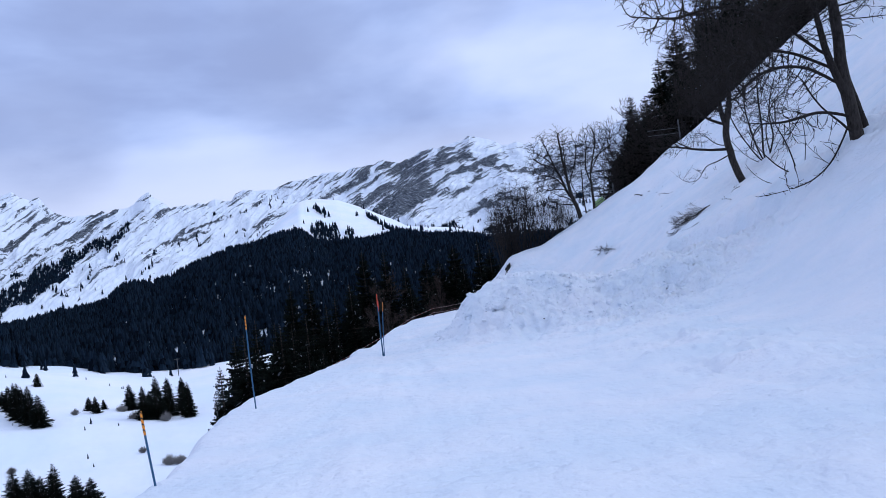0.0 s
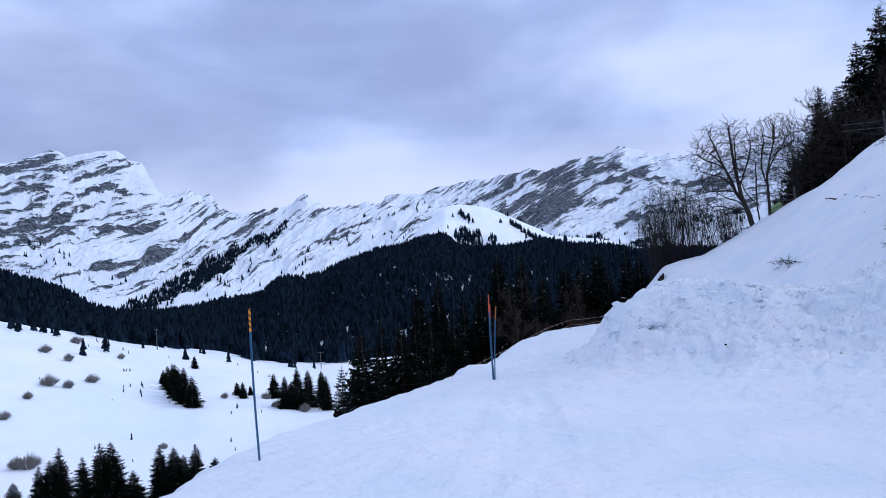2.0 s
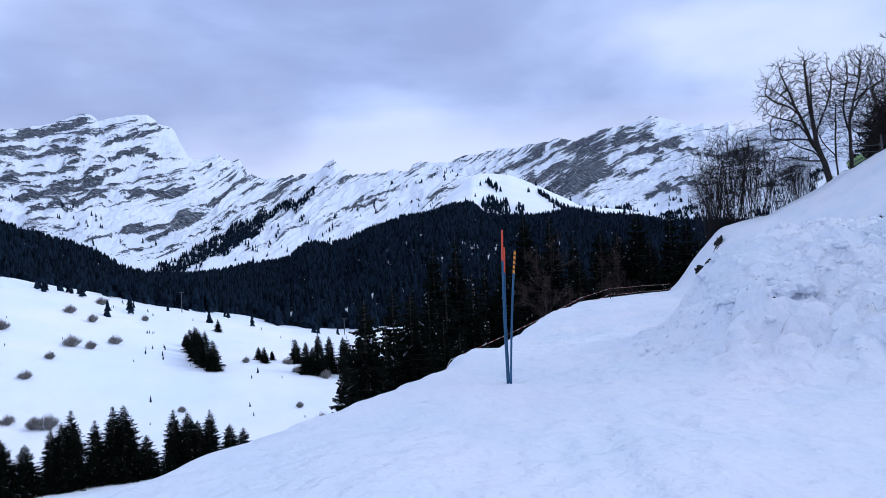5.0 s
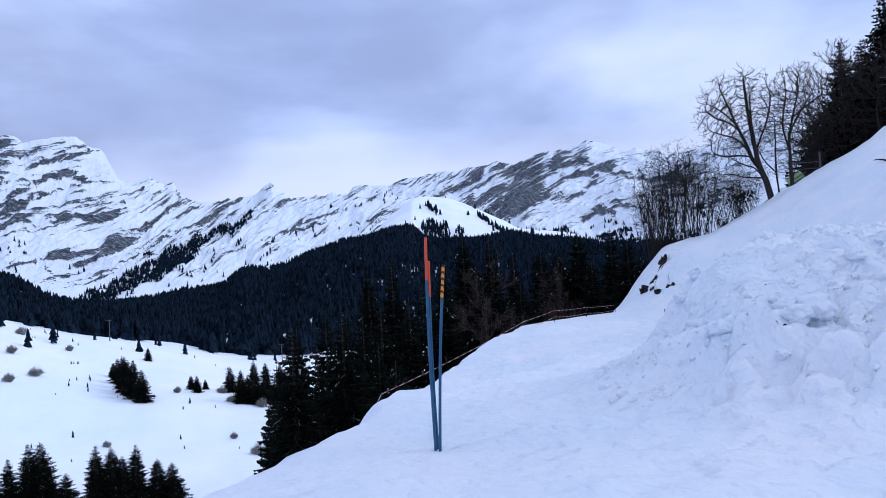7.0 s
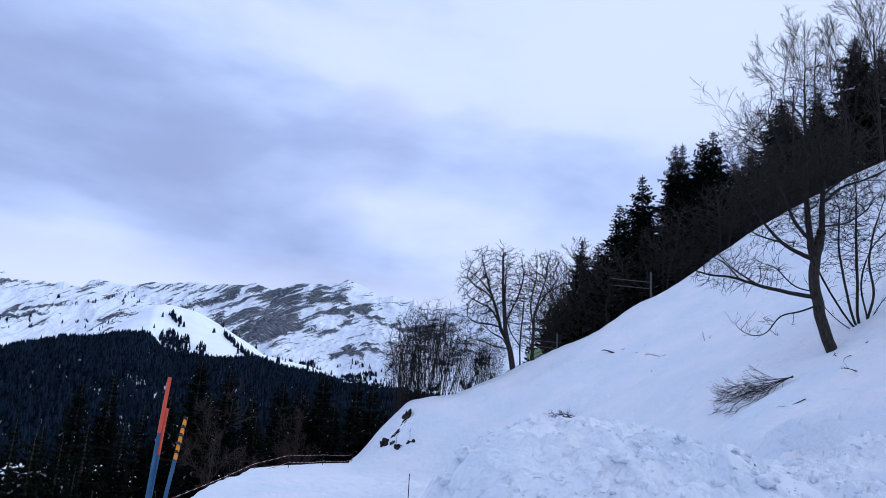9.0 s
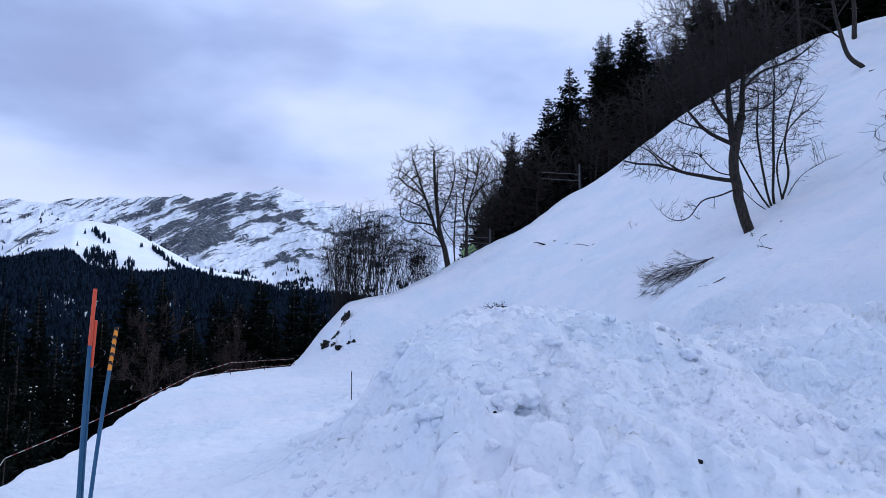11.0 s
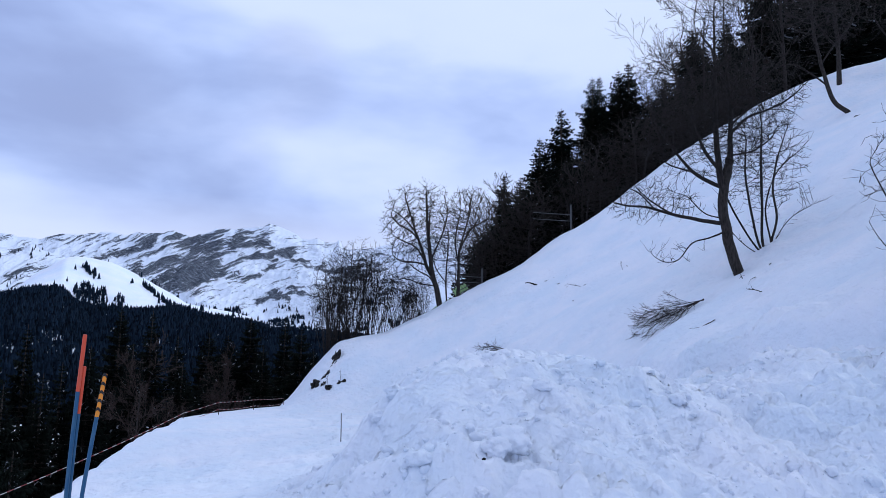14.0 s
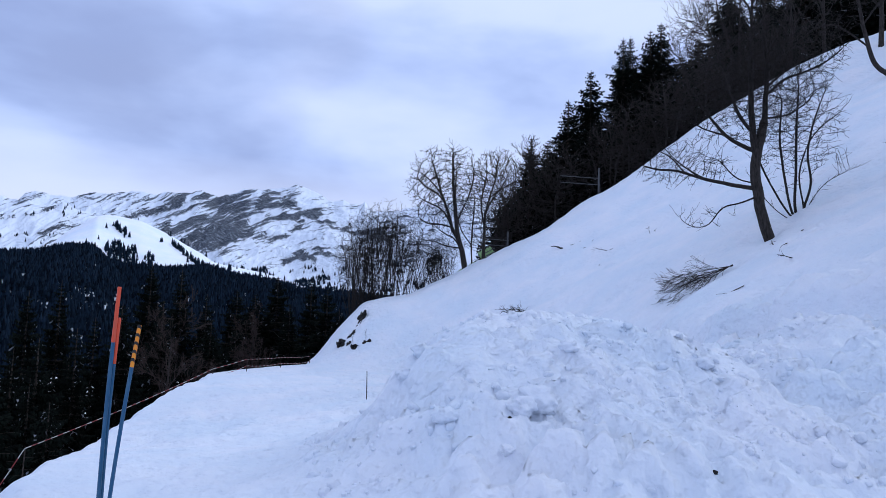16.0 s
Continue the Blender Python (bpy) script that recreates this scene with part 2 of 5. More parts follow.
def spur(x):
    """Height of the spur's crest along x."""
    knots = [2.4, 2.9, 3.8, 5.2, 6.5, 7.9, 10.9, 13.3, 15.1, 19.5, 22.6, 26.7, 30.9, 35.6, 39, 43.4, 70], [-0.65, -0.1, 1.15, 2.75, 3.1, 3.27, 4.64, 6.2, 7.1, 10, 12.1, 15.2, 18.0, 20.9, 22.5, 23.8, 36]
    return sum(np.interp(x + k, *knots) for k in (-0.2, 0, 0.2)) / 3


FOREST_TOP = [-70, -48, -46.5, -44.6, -43.6, -42.6, -41.6, -41, -40.5, -38.2, -36.5, -33.5, -31.9, -29.9, -28.6, -27.3, -26.5, -25.2, -23.9, -23.1, -21.7, -20.4, -19.5, -17.3, -16.6, -15.3, -14, -13.2, -12, -10, -8.9, -7.7, -5.8, -4.5, -2.7, -1, 0.6, 10, 30], [5, 4.2, 3.4, 2.7, 2.4, 2.05, 1.7, 1.3, 0.95, 0.4, 0.35, 0.55, 0.7, 0.8, 1.0, 2.05, 2.25, 2.2, 2.55, 2.9, 3.45, 3.8, 4.1, 4.2, 4.5, 4.7, 4.7, 3.9, 3.5, 3.6, 3.6, 3.7, 3.75, 3.4, 3.1, 2.8, 2.4, 2, 2]
KNOLL_TOP = [-30, -19, -17, -15.7, -13.9, -13.3, -12.3, -11, -10.1, -8.8, -7.9, -6.8, -5.7, -3.6, -1.9, -0.6, 0.6, 8, 30], [-2, 2, 4.2, 5.5, 6.75, 6.9, 6.85, 6.65, 6.3, 5.7, 5.2, 4.65, 3.95, 3.65, 3.4, 3.0, 2.6, 2, 2]


def valley(x, y):
    """The valley's floor, its wooded hill and the bald knoll behind, round the point where the piste bends."""
    r, az = np.hypot(x - OX, y - OY), np.degrees(np.arctan2(x - OX, y - OY))
    lift = np.interp(az, [-60, -48, -43, -38, -32.6, -29, -25, -10], [52, 44.5, 34.5, 21.5, 12.5, 5, 0, 0])
    field = -37 + np.interp(r, [20, 60, 150], [12, 8, 0]) + lift * smooth((r - 140) / 340)
    field = field + (1.0 * rough(x / 45, y / 45, 11) + 0.25 * rough(x / 9, y / 9, 12)) * smooth((r - 60) / 100)
    field = field - 22 * smooth((r - 480) / 90)
    top = 1400 * np.tan(np.radians(np.interp(az, *FOREST_TOP) - 0.55))
    knoll = 1950 * np.tan(np.radians(np.interp(az, *KNOLL_TOP)))
    z = field + (top - field) * smooth((r - 560) / 840) ** 0.85
    z = z + 14 * rough(x / 170, y / 170, 21) * smooth((r - 580) / 200) * smooth((1500 - r) / 300)
    z = np.where(r > 1400, top + (knoll - top) * np.sin(np.clip((r - 1400) / 550, 0, 1) * np.pi / 2), z)
    return np.where(r > 1950, knoll - (r - 1950) * 0.25, z)


def heap(x, y):
    """The heap of ploughed snow at the inner side of the bend."""
    across = [0.2, 0.8, 1.3, 1.6, 1.8, 2.05, 2.25, 2.6, 3.1, 3.6, 5.0, 5.8, 6.6, 7.4, 8.4, 9.8, 11.5], [0, 0.06, 0.15, 0.28, 0.40, 0.56, 0.86, 1.38, 1.56, 1.64, 1.62, 1.45, 1.02, 0.95, 1.12, 1.0, 0.35]
    along = [-0.8, -0.2, 0.5, 1.2, 2.0, 2.8, 3.6, 4.6, 6, 8, 11, 14], [0, 0.04, 0.15, 0.43, 0.68, 0.92, 1.0, 1.0, 0.78, 0.45, 0.15, 0]
    x = x - 0.42 * np.maximum(y - 3.9, 0)
    h = sum(np.interp(x + k, *across) for k in (-0.12, 0, 0.12)) / 3 * sum(np.interp(y + k, *along) for k in (-0.3, 0, 0.3)) / 3
    return h * (1 + 0.10 * rough(x / 1.9, y / 2.3, 44, 2))


def near(x, y, detail=True):
    """The piste, its edge, the ploughed debris and the slope above it."""
    zp, ex, tx = piste_z(y), edge_x(y), toe_x(np.minimum(y, 36))
    w = smooth((y - 27) / 9)
    z = zp + (1 - w) * hillside(x - tx) + w * (spur(x) + 0.65)
    over = np.maximum(y - 36.0, 0)
    z = z - 0.62 * (np.sqrt(over**2 + 3.0) - math.sqrt(3.0)) * smooth((x - 0) / 3)
    z = z - edge_drop(y) * np.clip((3 - x) / (3 - np.minimum(ex, 2)), 0, 1)
    d = np.maximum(ex - x, 0)
    z = z - 0.95 * (np.sqrt(d**2 + 0.2**2) - 0.2) - 0.3 * smooth(d / 0.7)
    if detail:
        on = smooth((x - ex) / 1.0)
        z = z + on * (0.03 * rough(x / 1.6, y / 1.6, 31, 3) + 0.012 * rough(x / 0.35, y / 0.35, 32, 3))
        berm = np.exp(-(((x - tx + 1.4) / 1.7) ** 2)) * smooth((y + 22) / 8) * smooth((22 - y) / 6)
        mound = heap(x, y)
        spill = np.maximum(np.maximum(0.5 * berm, smooth(2.2 * mound)), smooth(1.2 * np.exp(-(((x - 6.2) / 3.2) ** 2) - ((y - 9.0) / 8.0) ** 2)))
        chunk = lambda n, hard: smooth(0.5 + hard * n) - 0.5
        wx, wy = x + 0.12 * rough(x / 0.5, y / 0.5, 70, 2), y + 0.12 * rough(x / 0.5, y / 0.5, 72, 2)
        lumps = 0.75 * rough(wx / 1.0, wy / 1.0, 41, 3, 0.5) + 0.75 * chunk(rough(wx / 0.42, wy / 0.36, 45, 2, 0.5), 0.9) + 0.60 * chunk(rough(wx / 0.19, wy / 0.16, 46, 2, 0.5), 1.2)
        lumps = lumps * (0.35 + 0.65 * smooth(0.5 + 0.8 * rough(x / 1.7, y / 1.2, 48, 2)))
        line = np.interp(y, [2, 4, 6.6, 7.7, 9, 10, 12, 13.8, 16], [13.6, 13, 12, 11.55, 11.2, 10.6, 10.8, 11.3, 11.8]) + 0.12 * rough(y / 1.2, y * 0, 57, 2)
        trench = smooth((y - 2.5) / 2) * smooth((15.5 - y) / 2)
        z = z + trench * (0.5 * smooth((x - line) / 0.3) * smooth((line + 3.5 - x) / 3.2) - 0.2 * np.exp(-(((x - line + 0.35) / 0.4) ** 2)))
        shelf = np.exp(-(((x - 9.4) / 1.9) ** 2) - ((y - 4.5) / 3.5) ** 2)
        crumbs = smooth((x - 2.0) / 2.5) * smooth((12 - x) / 1.5) * smooth((y + 3) / 4) * smooth((30 - y) / 6)
        z = z + 0.2 * berm + mound + 0.5 * shelf + (0.30 * spill + 0.07 * crumbs) * lumps
        ruts = np.maximum(rough((x + 0.15 * y) / 0.7, y / 6.0, 47, 3), 0) * on * smooth((tx - x) / 2)
        z = z - 0.05 * ruts - 0.05 * np.maximum(rough(x / 0.55, y / 0.8, 49, 3) - 0.35, 0) * on * smooth((tx - x) / 2) * smooth((y + 9) / 6)
        loose = on * smooth((y + 2.5) / 3) * smooth((30 - y) / 8) * smooth((tx + 1.5 - x) / 2) * (0.65 + 0.35 * smooth((x - 0.5) / 2))
        loose = loose * (0.55 + 0.45 * smooth(0.5 + rough(x / 3.1, y / 3.1, 58, 2)))
        z = z + loose * (0.045 * chunk(rough(x / 0.45, y / 0.34, 62, 3, 0.6), 0.9) + 0.03 * rough(x / 1.6, y / 0.45, 63, 3))
        z = z - loose * 0.06 * np.maximum(rough((y - 0.28 * x) / 0.30, (x + 0.28 * y) / 3.2, 64, 2) - 0.45, 0)
        z = z - loose * 0.07 * smooth((grain(x / 0.62, y / 0.7, 65) - 0.55) / 0.2)
        for k, (x0, bend) in enumerate(((3.6, 0.012), (4.3, 0.018), (5.4, 0.006))):
            z = z - 0.035 * np.exp(-(((x - x0 - 0.22 * (y + 4) - bend * (y + 4) ** 2) / 0.07) ** 2)) * smooth((y + 5) / 3) * smooth((9 - y) / 4)
        up = smooth((x - tx - 1) / 4)
        z = z + up * (0.22 * rough(x / 5, y / 5, 51, 3) + 0.085 * rough(x / 1.4, y / 1.1, 52, 4))
        z = z - up * 0.10 * np.maximum(rough((y + 0.35 * x) / 0.9, (x - 0.35 * y) / 4.5, 53, 3) - 0.15, 0)
        z = z - up * 0.28 * np.maximum(rough(x / 0.8, y / 0.6, 54, 2) - 0.55, 0)
        z = z + 0.10 * rough(x / 2.2, y / 2.2, 61, 3) * smooth((ex - x) / 1.5)
    return z


def looseness(x, y):
    """How far the snow is broken into crumbs, from 0 to 1."""
    tx = toe_x(np.minimum(y, 36))
    piste = smooth((x - edge_x(y)) / 1.0) * smooth((y + 2.5) / 3) * smooth((tx + 5.0 - x) / 3.0) * (0.62 + 0.38 * smooth((x - 0.5) / 3))
    slope = (0.4 + 0.4 * smooth((y - 14) / 5) * smooth((14 - x) / 3)) * smooth((x - tx) / 3) * smooth((30 - x) / 8) * smooth(rough(x / 3.5, y / 2.0, 66, 3))
    return np.clip(np.maximum(piste * (0.5 + 0.5 * smooth(0.6 + rough(x / 2.3, y / 1.6, 67, 3))), slope), 0, 1)


def ground_z(x, y, detail=True):
    x, y = np.asarray(x, float), np.asarray(y, float)
    a, b = near(x, y, detail), valley(x, y)
    return (a + b + np.sqrt((a - b) ** 2 + 1.0)) / 2


# ---- end of terrain ----
def mesh_of(name, verts, faces, material, soft=True):
    """A mesh from arrays of places and of faces with one count of corners."""
    verts, faces = np.asarray(verts, np.float32), np.asarray(faces, np.int32)
    me = bpy.data.meshes.new(name)
    count, corners = faces.shape
    me.vertices.add(len(verts))
    me.vertices.foreach_set("co", verts.ravel())
    me.loops.add(count * corners)
    me.loops.foreach_set("vertex_index", faces.ravel())
    me.polygons.add(count)
    me.polygons.foreach_set("loop_start", np.arange(0, count * corners, corners, dtype=np.int32))
    me.polygons.foreach_set("use_smooth", np.full(count, soft))
    me.update(calc_edges=True)
    me.validate()
    me.materials.append(material)
    return me


def sheet(name, x, y, z, material):
    """A grid of places as one surface."""
    rows, cols = x.shape
    k = np.arange(rows * cols).reshape(rows, cols)
    faces = np.stack([k[:-1, :-1], k[:-1, 1:], k[1:, 1:], k[1:, :-1]], -1).reshape(-1, 4)
    return new(name, mesh_of(name, np.stack([x, y, z], -1).reshape(-1, 3), faces, material))


def steps(*spans):
    """Marks along a line: spans of (from, to, step)."""
    return np.unique(np.round(np.concatenate([np.arange(a, b + s / 2, s) for a, b, s in spans]), 4))


# ---- ground, valley and mountains ----
gx, gy = np.meshgrid(
    steps((-90, -20, 2.5), (-20, -4, 0.4), (-4, 1.0, 0.07), (1.0, 8.5, 0.045), (8.5, 13, 0.08), (13, 30, 0.2), (30, 90, 1.5)),
    steps((-60, -26, 1.5), (-26, -6, 0.16), (-6, -2, 0.08), (-2, 6, 0.045), (6, 17, 0.09), (17, 42, 0.15), (42, 100, 1.5)))
ground = tagged(sheet("ground", gx, gy, ground_z(gx, gy), SNOW), "packed and ploughed white snow on a piste and slope", "snow", kind="structure")
layer = ground.data.attributes.new("loose", "FLOAT", "POINT")
layer.data.foreach_set("value", looseness(gx, gy).astype(np.float32).ravel())


def polar(name, az, r, height, material):
    a, b = np.meshgrid(np.radians(az), r)
    x, y = OX + b * np.sin(a), OY + b * np.cos(a)
    return sheet(name, x, y, height(x, y, np.degrees(a), b), material)


def around(x, y, az, r):
    up = np.minimum(0.5 * (x - 14), 260) + 8 * rough(x / 60, y / 60, 71)
    z = valley(x, y)
    return np.where(az > 25, np.where(az < 160, np.maximum(z, np.minimum(up, r * 0.62 - 12)), z), z) - 1.2 * smooth((110 - r) / 30)


valley_ground = tagged(polar("valley_ground", steps((-180, -70, 5), (-70, -52, 1), (-52, 4, 0.18), (4, 30, 1), (30, 180, 5)), np.concatenate([np.geomspace(70, 500, 150), np.geomspace(510, 1950, 110), np.geomspace(2000, 4900, 12)]), around, FIELD_SNOW), "snow-covered valley floor, wooded hill and bald knoll", "snowfield", kind="structure")

MASSIF_TOP = [-75, -60, -48.1, -46, -44.5, -43.85, -43.25, -42.7, -42.15, -41.8, -41.55, -41.1, -40.6, -39.7, -39.0, -38.3, -37.9, -37.6, -37.3, -36.7, -36.4, -36.1, -35.8, -35.55, -35.2, -34.5, -33.9, -33.5, -33.1, -32.5, -31.9, -31.65, -31.25, -30.6, -30.0, -29.3, -28.5, -28.0, -27.7, -27.1, -26.6, -25.9, -25.3, -24.75, -24.4, -23.8, -23.3, -21.2, -19.0, -16.8, -16.2, -15, -13.4, -9, -5, 0], [8, 9.5, 10.5, 10.8, 11.15, 11.35, 11.65, 11.85, 11.9, 11.65, 11.4, 11.6, 11.7, 11.85, 11.95, 12.0, 11.7, 11.4, 11.3, 11.2, 10.8, 10.1, 9.5, 9.0, 8.75, 8.85, 9.05, 9.25, 8.9, 8.6, 8.8, 8.35, 7.8, 7.45, 7.25, 7.35, 7.3, 7.6, 7.3, 7.6, 7.55, 7.8, 8.4, 8.62, 8.2, 7.8, 7.3, 7.25, 7.2, 7.35, 7.65, 7.15, 6.8, 5, 3.5, 1]
RANGE_TOP = [-30, -26, -23, -21.6, -20.7, -20.1, -19.4, -18.9, -18.5, -17.9, -17.2, -15.75, -15.2, -14.5, -13.3, -12.2, -11.3, -10.2, -9.5, -8.6, -7.7, -7.15, -6.5, -5.75, -4.85, -4, -3.4, -2.6, -2, -0.7, 0, 0.6, 1.4, 2.05, 2.45, 3.1, 3.7, 4.3, 4.95, 5.4, 5.7, 6.5, 8.2, 11.9, 14, 15.4, 20, 35, 60], [5, 6.5, 7.4, 7.48, 7.5, 7.75, 7.5, 7.5, 8.0, 8.25, 8.1, 8.0, 8.2, 8.5, 8.6, 8.8, 8.95, 8.8, 9.05, 9.1, 9.2, 9.4, 9.25, 9.05, 9.35, 9.7, 9.85, 9.8, 9.97, 10.1, 10.42, 10.25, 10.0, 9.75, 9.4, 9.35, 9.45, 9.2, 9.15, 9.45, 8.95, 8.7, 8.9, 9.9, 10.3, 9.5, 9, 8, 7]


def mountain(name, az, near_r, far_r, foot, top, seed, bare, material, label, slant, coarse=0.7, finer=0.55):
    """A rising face from its foot to its skyline. Strata climb along it by the running sum of slant."""
    r = np.concatenate([np.linspace(near_r, far_r, 240), np.linspace(far_r + 30, far_r + 400, 8)])
    az = steps(az)
    a, b = np.meshgrid(az, r)
    x, y = OX + b * np.sin(np.radians(a)), OY + b * np.cos(np.radians(a))
    s = np.clip((b - near_r) / (far_r - near_r), 0, 1)
    e = np.interp(a, *top) + 0.05 * rough(a * 2.3, a * 0, seed + 5, 3, 0.5)
    broad = sum(np.interp(a + k, *top) for k in np.linspace(-2.4, 2.4, 17)) / 17
    e = broad + (e - broad) * smooth((s - 0.62) / 0.38)
    low = near_r * np.tan(np.radians(foot))
    z = low + (far_r * np.tan(np.radians(e)) - low) * (0.75 * s + 0.25 * s**2.2)
    inner = smooth(s * 4) * smooth((1 - s) * 6)
    z = z + 30 * rough(x / 330, y / 330, seed, 3, 0.45, True) * inner
    el = np.degrees(np.arctan2(z, b))
    lift = np.interp(a, az, np.cumsum(np.interp(az, *slant)) * (az[1] - az[0]))
    v = el - lift + 0.13 * rough(a * 0.5, el * 0.6, seed + 3, 4, 0.6)
    bands = coarse * rough(a * 0.22 + 5, v * 2.3, seed + 21, 5, 0.62) + finer * rough(a * 0.55 + 9, v * 4.6, seed + 25, 4, 0.65)
    gullies = rough(a * 1.1 - el * 0.5, el * 0.4, seed + 33, 3, 0.5)
    strata = 0.55 * bands + 0.22 * gullies + 0.40 * rough(a * 1.3, v * 10.5, seed + 41, 3, 0.65)
    z = z + inner * (7 * np.tanh(2.6 * strata) + 5 * gullies)
    z = z - np.maximum(b - far_r, 0) * 0.8
    ob = sheet(name, x, y, z, material)
    layer = ob.data.attributes.new("bare", "FLOAT", "POINT")
    layer.data.foreach_set("value", (strata * 1.25 + bare(a, s, el)).astype(np.float32).ravel())
    return tagged(ob, label, "mountain", kind="structure"), a.ravel(), el.ravel(), np.stack([x, y, z], -1).reshape(-1, 3)


def off_line(a, el, line):
    """Distance, in degrees, from a line of (azimuth, elevation) places."""
    best = np.full(np.shape(a), 99.0)
    for (a0, e0), (a1, e1) in zip(line[:-1], line[1:]):
        t = np.clip(((a - a0) * (a1 - a0) + (el - e0) * (e1 - e0)) / ((a1 - a0) ** 2 + (e1 - e0) ** 2), 0, 1)
        best = np.minimum(best, np.hypot(a - a0 - t * (a1 - a0), el - e0 - t * (e1 - e0)))
    return best


LEDGES = (
    (0.22, ((-46.5, 10.2), (-44.5, 10.7), (-43.5, 10.95), (-42.5, 11.45))),
    (0.16, ((-41.8, 10.6), (-41.1, 10.7), (-40.6, 11.1))),
    (0.16, ((-44.5, 9.6), (-42.9, 9.1), (-41.8, 9.5), (-40.1, 10.2), (-39.2, 10.7))),
    (0.20, ((-42.5, 7.9), (-41.1, 8.4), (-40.1, 9.0), (-39.0, 9.6))),
    (0.24, ((-39.6, 9.0), (-38.6, 9.4), (-37.9, 9.0))),
    (0.13, ((-39.4, 10.4), (-37.9, 10.85), (-36.8, 11.2))),
    (0.10, ((-41.2, 7.6), (-40.1, 8.0), (-38.6, 8.6), (-36.4, 8.8))),
    (0.34, ((-46.5, 6.0), (-44.5, 6.6), (-43.2, 7.0), (-41.8, 7.3))),
    (0.30, ((-46.0, 8.3), (-44.0, 8.2), (-42.8, 8.5))),
    (0.20, ((-46.0, 5.0), (-44.5, 5.4), (-43.2, 5.7), (-41.9, 6.2), (-40.8, 5.9))),
    (0.24, ((-40.1, 6.1), (-38.7, 6.35), (-37.0, 6.05), (-36.1, 6.4), (-35.1, 7.1))),
    (0.10, ((-43.9, 5.1), (-42.2, 5.3))),
    (0.22, ((-42.6, 3.1), (-41.2, 3.45), (-39.8, 3.65), (-38.5, 3.7))),
    (0.42, ((-38.4, 3.1), (-37.0, 3.8), (-35.7, 4.2), (-34.6, 5.0))),
    (0.26, ((-34.6, 5.0), (-33.4, 5.85), (-32.0, 7.2), (-31.4, 7.6))),
    (0.20, ((-40.5, 2.8), (-39.3, 2.3), (-38.3, 2.8))),
    (0.10, ((-35.9, 3.2), (-34.2, 3.8), (-32.6, 4.6), (-31.0, 5.4))),
    (0.20, ((-31.0, 5.4), (-29.3, 6.0), (-28.1, 6.85), (-26.8, 7.3), (-25.7, 7.7), (-24.8, 8.35))),
    (0.09, ((-31.8, 6.1), (-30.3, 6.8), (-28.5, 7.3))),
    (0.10, ((-33.4, 7.6), (-32.4, 8.4))),
    (0.09, ((-34.6, 7.7), (-34.0, 8.4))),
    (0.12, ((-23.0, 5.4), (-21.2, 5.9), (-19.0, 6.35), (-17.2, 7.0), (-16.2, 7.5))),
    (0.11, ((-25.6, 4.25), (-24.7, 4.65), (-23.0, 5.0), (-21.2, 5.35), (-19.9, 5.65))),
    (0.16, ((-24.8, 2.8), (-23.0, 3.75), (-21.3, 4.5), (-19.5, 4.9))),
    (0.20, ((-17.3, 5.35), (-16.4, 5.85), (-15.0, 6.35))),
    (0.12, ((-28.2, 3.45), (-26.9, 3.85))),
)
TREE_LINE = ((-38.0, 0.4), (-36.3, 1.0), (-35.0, 1.75), (-33.4, 2.2), (-32.0, 3.05), (-30.8, 3.4), (-30.3, 4.2), (-28.5, 4.9), (-27.3, 5.3), (-26.4, 6.2))
SLABS = (
    (0.34, ((-11.8, 7.0), (-10.7, 7.75))),
    (0.26, ((-10.9, 7.1), (-9.1, 7.9), (-8.2, 8.5))),
    (0.75, ((-9.6, 6.2), (-7.8, 7.2), (-6.0, 8.3), (-3.6, 9.3))),
    (0.85, ((-7.6, 5.6), (-5.4, 6.6), (-3.6, 7.3))),
    (0.40, ((-8.4, 5.2), (-6.0, 5.3), (-4.4, 5.9), (-3.4, 6.5))),
    (0.70, ((-4.4, 8.2), (-2.4, 8.9), (-0.8, 8.9))),
    (0.26, ((-3.0, 6.05), (-0.9, 6.4), (0.4, 7.1))),
    (0.34, ((-0.8, 8.9), (0.9, 8.4), (2.6, 7.5))),
    (0.40, ((2.6, 7.6), (5.0, 7.0), (7.5, 6.6))),
    (0.22, ((-0.6, 4.2), (0.5, 5.1), (1.5, 4.5))),
    (0.30, ((-2.0, 8.0), (0.3, 7.8))),
)


def near_lines(a, el, lines, seed):
    """How close a place lies to the nearest of the lines: 1 on it, 0 far off; the lines waver and break."""
    wa, we = a + 0.22 * rough(a * 1.5, el * 1.5, seed, 4, 0.6), el + 0.12 * rough(a * 2.2, el * 2.6, seed + 4, 4, 0.65)
    return np.max([np.exp(-((off_line(wa, we, line) / w) ** 2)) for w, line in lines], 0)


def massif_bare(a, s, el):
    rock = near_lines(a, el, LEDGES, 151)
    high = 0.15 * smooth((-36.0 - a) / 3) * smooth((el - 5.0) / 1.5) + 0.22 * smooth((-41.0 - a) / 2) * smooth((el - 5.4) / 1.0)
    crest = 0.45 * smooth((el - np.interp(a, *MASSIF_TOP) + 0.45) / 0.4) * smooth((a + 36) / 2) * smooth(rough(a * 0.9, a * 0, 153, 2))
    strip = smooth((np.interp(a, *FOREST_TOP) + 1.1 - el) / 0.4) * smooth((a + 41) / 3) * smooth((-17 - a) / 3)
    field = np.exp(-(((a + 41.2) / 3.2) ** 4) - ((el - 4.6) / 0.55) ** 4)
    return -0.12 + 0.92 * rock + high + crest - 0.6 * strip - 0.5 * field - 0.12 * smooth((a + 22) / 3)


